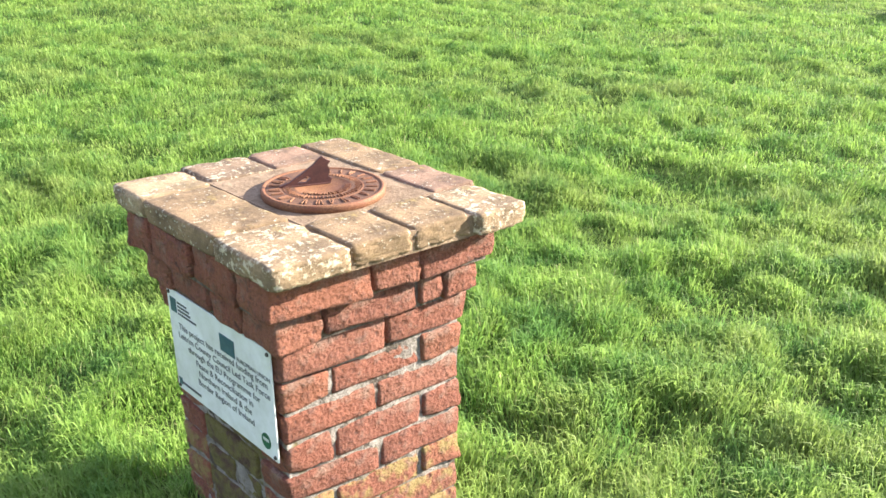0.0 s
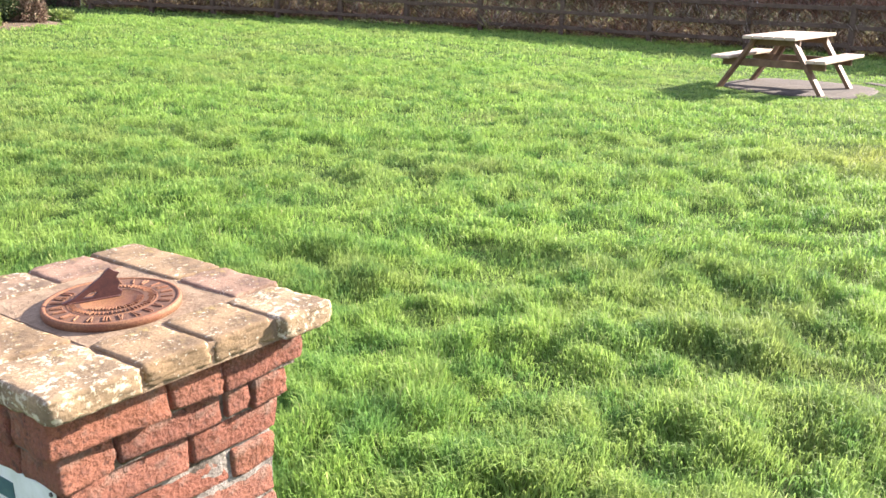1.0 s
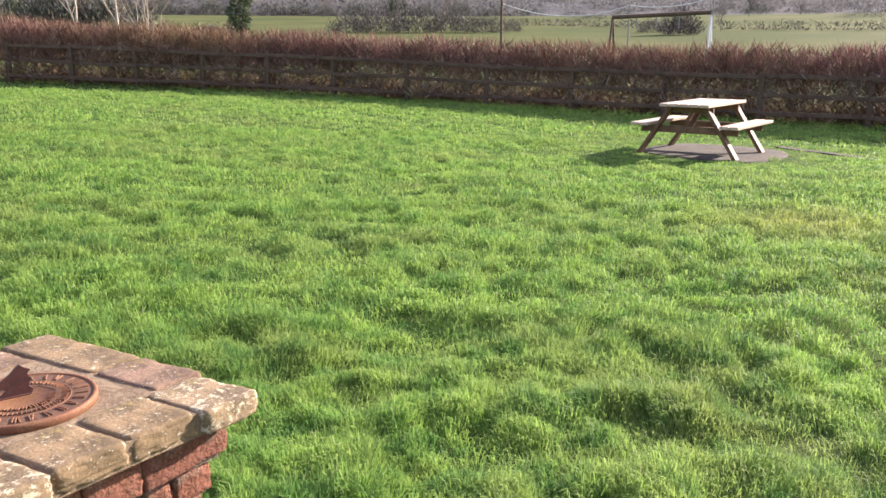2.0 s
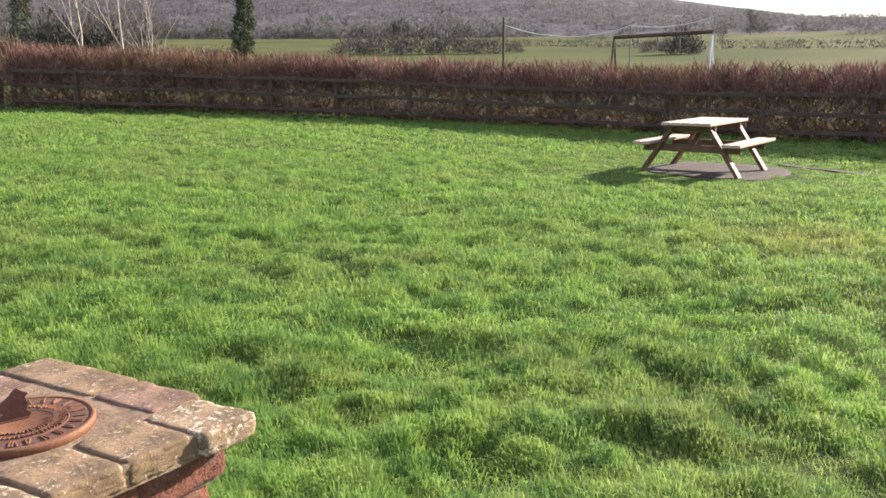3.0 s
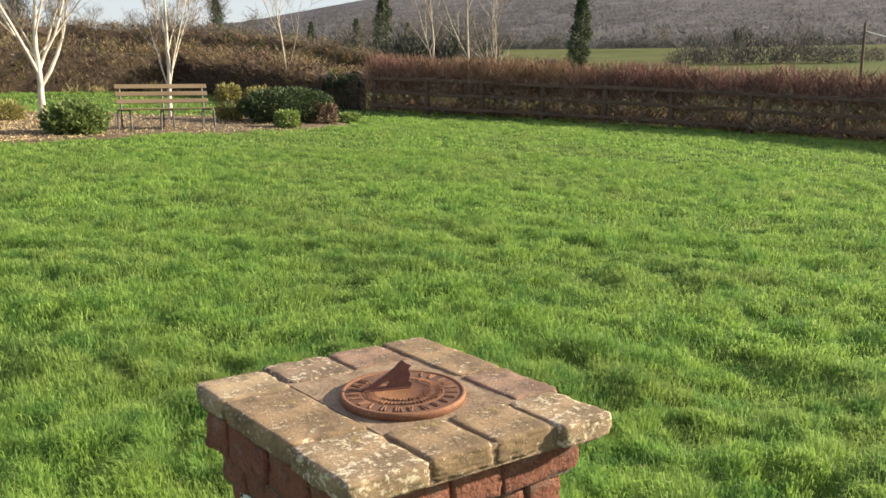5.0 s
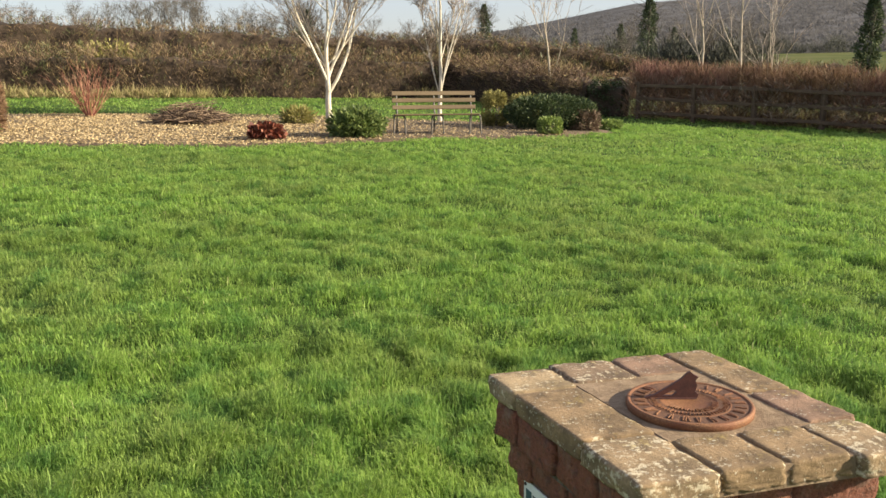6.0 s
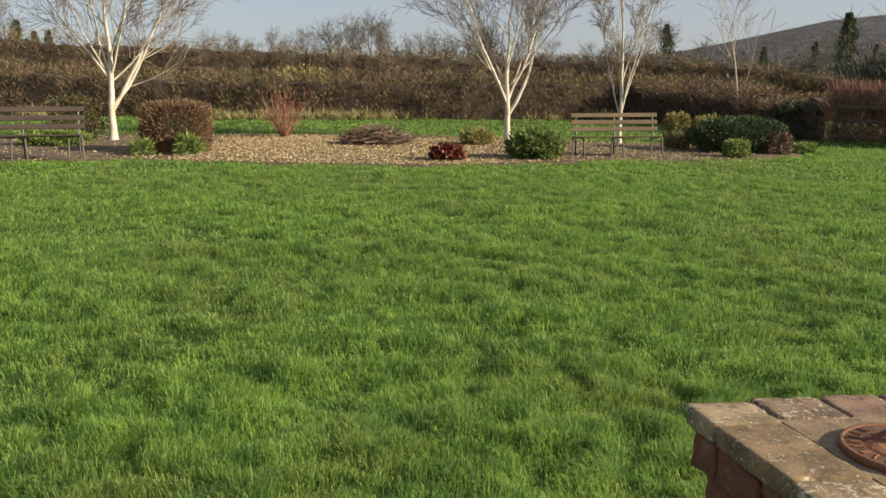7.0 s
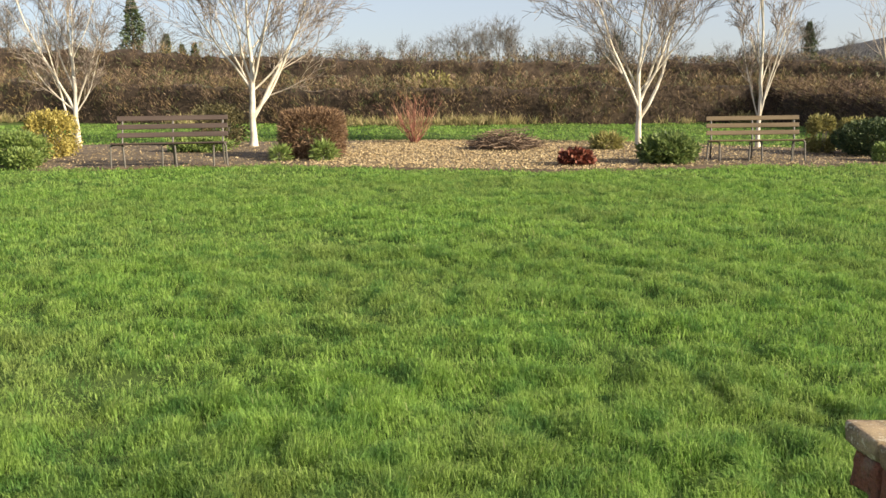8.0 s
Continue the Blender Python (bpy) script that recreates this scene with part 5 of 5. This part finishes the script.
rng_t = random.Random(77)
stood = set()


def tall_as(heading, dist, rise):
    """The height of a thing whose top stands at that many degrees over the eye's level."""
    x, y = polar(heading, dist)
    return 1.54 + dist * math.tan(radians(rise)) - lz(x, y)


def stand(kinds, heading, dist, rise):
    """Puts one of these trees there, its top at that many degrees over the eye's level."""
    k = rng_t.randrange(len(kinds))
    ob = kinds[k]
    own = max(v[2] for child in ob.children for v in child.bound_box)
    size = tall_as(heading, dist, rise) / own
    x, y = polar(heading, dist)
    m = pose(x, y, lz(x, y) - 0.1, 0, 0, rng_t.uniform(0, 360))
    if ob.name in stood:
        ob = copy_thing(ob, m)
    stood.add(ob.name)
    ob.matrix_basis = m @ Matrix.Diagonal((size, size, size, 1))


for h, rise in [(-44, 6.0), (-41, 5.6), (-36, 6.4), (-33, 5.5), (-31, 8.5), (-28.6, 6.8), (-26, 7.5), (-22.8, 7.2), (-17.5, 4.9), (-15, 5.0), (-13, 4.9), (-11, 5.35), (-9.8, 5.3), (-8.5, 4.9), (-7, 5.7), (-6.1, 5.2), (-5.2, 5.6), (-4.2, 5.9), (-3.5, 6.3), (-2.9, 6.0), (-2.25, 6.5), (-1.5, 6.3), (-0.8, 6.75), (-0.2, 6.4), (0.4, 6.1), (1.75, 5.3), (2.6, 5.4), (3.2, 5.6), (4.0, 5.2), (4.7, 5.1), (5.6, 5.7), (6.4, 6.1), (7.2, 5.8), (9.0, 5.0), (11.0, 4.9), (13.2, 4.6), (15.3, 4.9), (17.8, 5.9), (18.5, 5.7), (20.5, 4.6)]:
    stand(protos, h, rng_t.uniform(84, 104), rise)
for h, dist, rise in [(-24.0, 78, 8.0), (-22.0, 88, 5.8), (-21.1, 90, 5.1), (-20.3, 90, 5.2), (-34.0, 90, 6.2), (6.8, 92, 5.3), (18.3, 92, 5.6), (24.2, 150, 3.9), (27.1, 150, 4.2), (28.8, 130, 6.0), (30.4, 160, 3.9), (41.6, 78, 5.8), (51.2, 200, 3.2)]:
    stand(ivies, h, dist, rise)
for h, dist, rise in [(27.5, 62, 4.6), (30.2, 66, 4.4), (32.3, 60, 5.4), (34.2, 58, 5.2), (35.8, 66, 4.4), (46.8, 190, 3.6), (50.2, 180, 3.0), (54.8, 170, 3.4), (72.0, 95, 3.2), (73.6, 190, 3.8), (76.5, 200, 2.8)]:
    stand(protos, h, dist, rise)


def thicket(heading, dist, w, rise, n, label, mat):
    """A rounded mass of scrub whose top stands at that many degrees over the eye's level."""
    x, y = polar(heading, dist)
    h = max(0.8, tall_as(heading, dist, rise))
    t = empty("thicket", pose(x, y, lz(x, y)), label, "thicket", "scrub beyond the hedges")
    r = np.random.default_rng(int(heading * 10) + 1000)
    a, e = r.uniform(0, 6.28, n), np.arcsin(r.uniform(0, 1, n))
    k = r.uniform(0.2, 1, n) ** 0.5 * (0.78 + 0.16 * np.sin(a * 3 + heading) + 0.12 * np.sin(a * 7 + e * 6))
    c = np.stack([np.cos(a) * np.cos(e) * w / 2 * k, np.sin(a) * np.cos(e) * w / 2 * k, np.sin(e) * h * k * 0.9], axis=1)
    d = c / np.array([w, w, h]) + r.normal(size=(n, 3)) * 0.35 + np.array([0, 0, 0.4])
    co, fa = cards(c, d, r.uniform(0.25, 0.7, n) * h * 0.24, r.uniform(0.03, 0.10, n) * h * 0.3, r)
    ob = new("scrub", fast_mesh("scrub", co, fa, mat))
    ob.parent = t
    tagged(ob, kind="stuff")


GREY_SCRUB, DARK_SCRUB = "grey-brown bare scrub beyond the hedges", "dark evergreen scrub mass beyond the hedges"
for h, rise in [(-16, 4.5), (-12.5, 4.6), (-10, 4.7), (-6.2, 4.7), (-2.6, 4.9), (0.6, 4.8), (3.4, 4.7), (6.6, 5.2), (9.8, 4.1), (12.6, 3.9), (15.2, 4.5), (17.4, 4.0), (19.8, 3.8), (22.4, 3.3), (24.8, 3.0)]:
    thicket(h, 82, 6.0, rise, 2000, GREY_SCRUB, M_FAR_TWIG)
for h, dist, w, rise in [(26.5, 64, 5, 3.6), (28.4, 66, 5, 3.2), (30.3, 60, 4.5, 4.0), (32.0, 66, 4.5, 3.6), (33.6, 60, 4.5, 4.2), (35.2, 64, 4.0, 3.4)]:
    thicket(h, dist, w, rise, 2000, DARK_SCRUB, M_SCRUB)
for h, dist, w, rise in [(48.6, 92, 7, 2.7), (50.4, 96, 8, 3.1), (52.6, 92, 8, 3.0), (55.0, 94, 7, 2.8), (57.0, 92, 5.5, 2.3), (58.8, 96, 4, 1.9), (69.6, 84, 4.6, 3.0), (68.0, 92, 5, 2.0), (64.0, 170, 9, 2.3), (80.0, 160, 12, 2.3)]:
    thicket(h, dist, w, rise, 2000, GREY_SCRUB, M_FAR_TWIG)
for h, rise in [(36.8, 3.2), (38.2, 2.8), (39.8, 3.3), (43.6, 2.9), (45.2, 3.0), (46.9, 2.8), (49.0, 3.1), (51.5, 3.6), (53.4, 2.9), (55.6, 3.2), (57.6, 2.7), (60.5, 2.6), (62.8, 2.5), (66.0, 2.6), (71.5, 2.4), (74.0, 2.9), (77.0, 2.3)]:
    thicket(h, 214, 9.0, rise, 1400, DARK_SCRUB, M_SCRUB)
twig_hedge("hedge", [polar(86, 92), polar(72, 100), polar(62, 118), polar(54, 140)], 1.2, 0.9, 7000, [("twig_mass", M_FAR_TWIG)], rng_h, "low dark hedge across the far field", 0.0, (0.2, 0.5), (0.03, 0.07), 0.5, 0.05, 0.0, 0.0, 2)

# the wood on the hillside: trunks and fans of bare branches, too many to count; their grey stands for haze
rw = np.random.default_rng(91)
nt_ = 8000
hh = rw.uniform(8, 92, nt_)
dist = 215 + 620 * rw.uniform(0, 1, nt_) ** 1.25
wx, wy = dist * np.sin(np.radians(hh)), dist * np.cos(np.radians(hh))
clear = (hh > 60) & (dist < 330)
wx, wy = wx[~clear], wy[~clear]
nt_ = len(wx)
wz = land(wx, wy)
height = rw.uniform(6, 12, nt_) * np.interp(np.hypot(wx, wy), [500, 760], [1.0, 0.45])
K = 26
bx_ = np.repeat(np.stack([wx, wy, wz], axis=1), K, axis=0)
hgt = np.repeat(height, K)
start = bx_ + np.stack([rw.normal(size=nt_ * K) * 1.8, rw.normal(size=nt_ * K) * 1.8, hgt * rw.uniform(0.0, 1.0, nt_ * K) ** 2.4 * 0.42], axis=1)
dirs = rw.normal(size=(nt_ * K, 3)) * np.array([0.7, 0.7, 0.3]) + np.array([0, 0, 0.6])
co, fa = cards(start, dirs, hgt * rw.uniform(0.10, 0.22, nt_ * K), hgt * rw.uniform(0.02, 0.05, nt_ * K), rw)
tagged(new("hillside_wood", fast_mesh("hillside_wood", co, fa, M_WOOD_FAR)), "leafless wood covering the far hill, haze painted into its grey", "wood", kind="stuff")

# ---- grass ----
rg = np.random.default_rng(55)
LATTICE = np.random.default_rng(12).uniform(0, 1, (4, 256, 256))


def lattice(x, y, cell, layer):
    """Smooth random values, 0 to 1, on cells of that size."""
    t = 0.5 + 0.7 * layer
    x, y = x * math.cos(t) - y * math.sin(t) + 0.3 * cell * np.sin(y / cell * 1.3), x * math.sin(t) + y * math.cos(t) + 0.3 * cell * np.sin(x / cell * 1.7)
    u, v = x / cell + 1000, y / cell + 1000
    i, j = np.floor(u).astype(int), np.floor(v).astype(int)
    a, b = u - i, v - j
    a, b = a * a * (3 - 2 * a), b * b * (3 - 2 * b)
    g = LATTICE[layer]
    i0, i1, j0, j1 = i % 256, (i + 1) % 256, j % 256, (j + 1) % 256
    return (g[i0, j0] * (1 - a) + g[i1, j0] * a) * (1 - b) + (g[i0, j1] * (1 - a) + g[i1, j1] * a) * b


TUSSOCKS = [(2.28, 2.36), (2.30, 2.40), (4.8, 2.05), (3.05, 1.95), (3.9, -0.35), (3.05, 1.0), (-0.85, 5.0), (1.0, 4.75), (-2.9, 3.9), (1.0, 3.9), (-0.8, 7.4), (1.4, 10.7), (8.7, 8.2)]


beyond = [Vector((px_ + 0.9, py_ + 0.35, 0)) for px_, py_ in FENCE_LINE] + [Vector((60, -4, 0)), Vector((60, 60, 0)), Vector((13, 32, 0))]       # the land behind the fence hedge


def sward(name, r0, r1, per_m2, height, width, h0=-38.0, h1=86.0, simple=False, swell=0.082):
    """Grass blades in a ring sector of the lawn: tufts and hollows at several sizes."""
    area = math.radians(h1 - h0) / 2 * (r1 ** 2 - r0 ** 2)
    n = int(area * per_m2)
    few = n // 18 + 1
    r = np.sqrt(rg.uniform(r0 ** 2, r1 ** 2, few))
    h = np.radians(rg.uniform(h0, h1, few))
    which = rg.integers(0, few, n)
    spread = 0.030 + 0.0030 * (r0 + r1)
    ox, oy = rg.normal(size=n) * spread, rg.normal(size=n) * spread
    x, y = (-0.85 + r * np.sin(h))[which] + ox, (-1.5 + r * np.cos(h))[which] + oy
    vigour = rg.uniform(0, 1, few)[which]
    tuft = 0.36 * lattice(x, y, 0.30, 0) + 0.40 * lattice(x, y, 0.14, 1) + 0.24 * lattice(x, y, 0.85, 2)
    tuft = np.clip((tuft - 0.27) / 0.44, 0, 1)
    jx, jy = 0.55 * (lattice(x, y, 0.22, 2) - 0.5), 0.55 * (lattice(x, y, 0.22, 3) - 0.5)          # ragged edges
    for tx, ty in TUSSOCKS:
        tuft = tuft + 0.32 * np.exp(-((x - tx) ** 2 + (y - ty) ** 2) / 0.035)
    ok = ~((np.abs(x + 0.03) < 0.235) & (np.abs(y) < 0.215)) & ~inside(pad_ring, x + jx, y + jy) & ~inside(edge_ring, x, y) & ~inside(bed_ring, x + jx, y + jy) & ~inside(beyond, x, y) & (rg.uniform(0, 1, n) < 0.7 + 0.3 * tuft)
    x, y, tuft, ox, oy, vigour = x[ok], y[ok], tuft[ok], ox[ok] / spread, oy[ok] / spread, vigour[ok]
    n = len(x)
    L = (0.7 + 0.6 * vigour) * height * (0.8 + 0.75 * tuft ** 1.4) * rg.uniform(0.55, 1.3, n)
    a = rg.uniform(0, 2 * math.pi, n)
    lean = rg.uniform(0.3, 1.5, n)
    ca = 12 * lattice(x, y, 0.55, 3)
    dx, dy = lean * np.cos(a) * 0.8 + 0.45 * np.cos(ca) + 0.75 * ox, lean * np.sin(a) * 0.8 + 0.45 * np.sin(ca) + 0.75 * oy
    worn = np.clip((np.hypot(x - 11.9, y - 2.6) - 1.0) / 2.2, 0.12, 1)       # trodden short round the table
    L *= 0.5 + 0.5 * worn
    rise = (swell * tuft + 0.026 * vigour * np.exp(-(ox ** 2 + oy ** 2) / 2)) * worn
    base = np.stack([x, y, land(x, y) + rise], axis=1)
    d1 = np.stack([dx * 0.85, dy * 0.85, np.full(n, 0.62)], axis=1)
    d1 /= np.linalg.norm(d1, axis=1, keepdims=True)
    d2 = np.stack([dx * 1.5, dy * 1.5, rg.uniform(-0.5, 0.35, n)], axis=1)
    d2 /= np.linalg.norm(d2, axis=1, keepdims=True)
    wa = rg.uniform(0, math.pi, n)
    w = np.stack([np.cos(wa), np.sin(wa), np.zeros(n)], axis=1) * (width * rg.uniform(0.6, 1.3, n))[:, None] * 0.5
    mid = base + d1 * (L * 0.55)[:, None]
    tip = mid + d2 * (L * 0.55)[:, None]
    base[:, 2] -= np.minimum(rise, 0.02 + 0.3 * rise) + 0.006
    if simple:
        co = np.stack([base, mid + w, tip, mid - w], axis=1).reshape(-1, 3)
        o = np.arange(n)[:, None] * 4
        tri = np.concatenate([o + np.array([[0, 1, 3]]), o + np.array([[1, 2, 3]])], axis=1).reshape(-1, 3)
    else:
        co = np.stack([base - w, base + w, mid + w * 0.8, mid - w * 0.8, tip], axis=1).reshape(-1, 3)
        o = np.arange(n)[:, None] * 5
        tri = np.concatenate([o + np.array([[0, 1, 2]]), o + np.array([[0, 2, 3]]), o + np.array([[3, 2, 4]])], axis=1).reshape(-1, 3)
    ob = new(name, fast_mesh(name, co, tri, M_GRASS))
    return tagged(ob, "tufted green lawn grass in low sun", "grass", kind="stuff")


sward("lawn_grass", 1.3, 4.6, 16500, 0.043, 0.0037)
sward("lawn_grass", 4.6, 8.5, 6800, 0.044, 0.0055, simple=True)
sward("lawn_grass", 8.5, 14.5, 3000, 0.042, 0.0085, simple=True, swell=0.066)
sward("lawn_grass", 14.5, 22.5, 950, 0.040, 0.016, simple=True, swell=0.05)
sward("lawn_grass", 22.5, 36.0, 150, 0.050, 0.036, -36, 58, simple=True, swell=0.04)

sward("lawn_grass", 0.0, 1.3, 3600, 0.046, 0.0060, -180, 180, simple=True)
sward("lawn_grass", 1.3, 8.0, 1500, 0.046, 0.010, 86, 322, simple=True)
sward("lawn_grass", 8.0, 16.0, 420, 0.046, 0.022, 86, 322, simple=True)

# straw-coloured tufts along the foot of the long hedge; a second row is added behind the fence hedge for bright flecks
def dry_tufts(line, n, spread, gaps, label):
    run = curve_points(line, 0.25)
    few = n // 22
    at = rg.integers(0, len(run), few)
    x0 = np.array([p.x for p in run])[at] + rg.normal(size=few) * spread
    y0 = np.array([p.y for p in run])[at] + rg.normal(size=few) * spread
    tall = rg.uniform(0.18, 0.62, few)
    which = rg.integers(0, few, n)
    x, y = x0[which] + rg.normal(size=n) * 0.10, y0[which] + rg.normal(size=n) * 0.08
    keep = lattice(x, y, 1.7, 1) > gaps
    x, y, h = x[keep], y[keep], tall[which][keep]
    m = len(x)
    dirs = np.stack([rg.normal(size=m) * 0.5, rg.normal(size=m) * 0.5, np.ones(m)], axis=1)
    co, fa = cards(np.stack([x, y, land(x, y)], axis=1), dirs, h * rg.uniform(0.6, 1.1, m), rg.uniform(0.012, 0.035, m), rg)
    tagged(new("dry_grass", fast_mesh("dry_grass", co, fa, M_DRY)), label, "grass", kind="stuff")


dry_tufts([(-34.0, 32.6), (-22.0, 31.3), (-8.0, 29.9), (4.0, 29.7), (12.0, 31.0)], 11000, 0.26, 0.42, "pale dry grass tufts along the hedge foot")
# added row: its pale tone stands for lit ground seen through the hedge
dry_tufts([(p[0] + 1.7, p[1] + 0.7) for p in FENCE_LINE], 15000, 0.55, 0.15, "pale tufts added behind the fence hedge as its bright gaps")
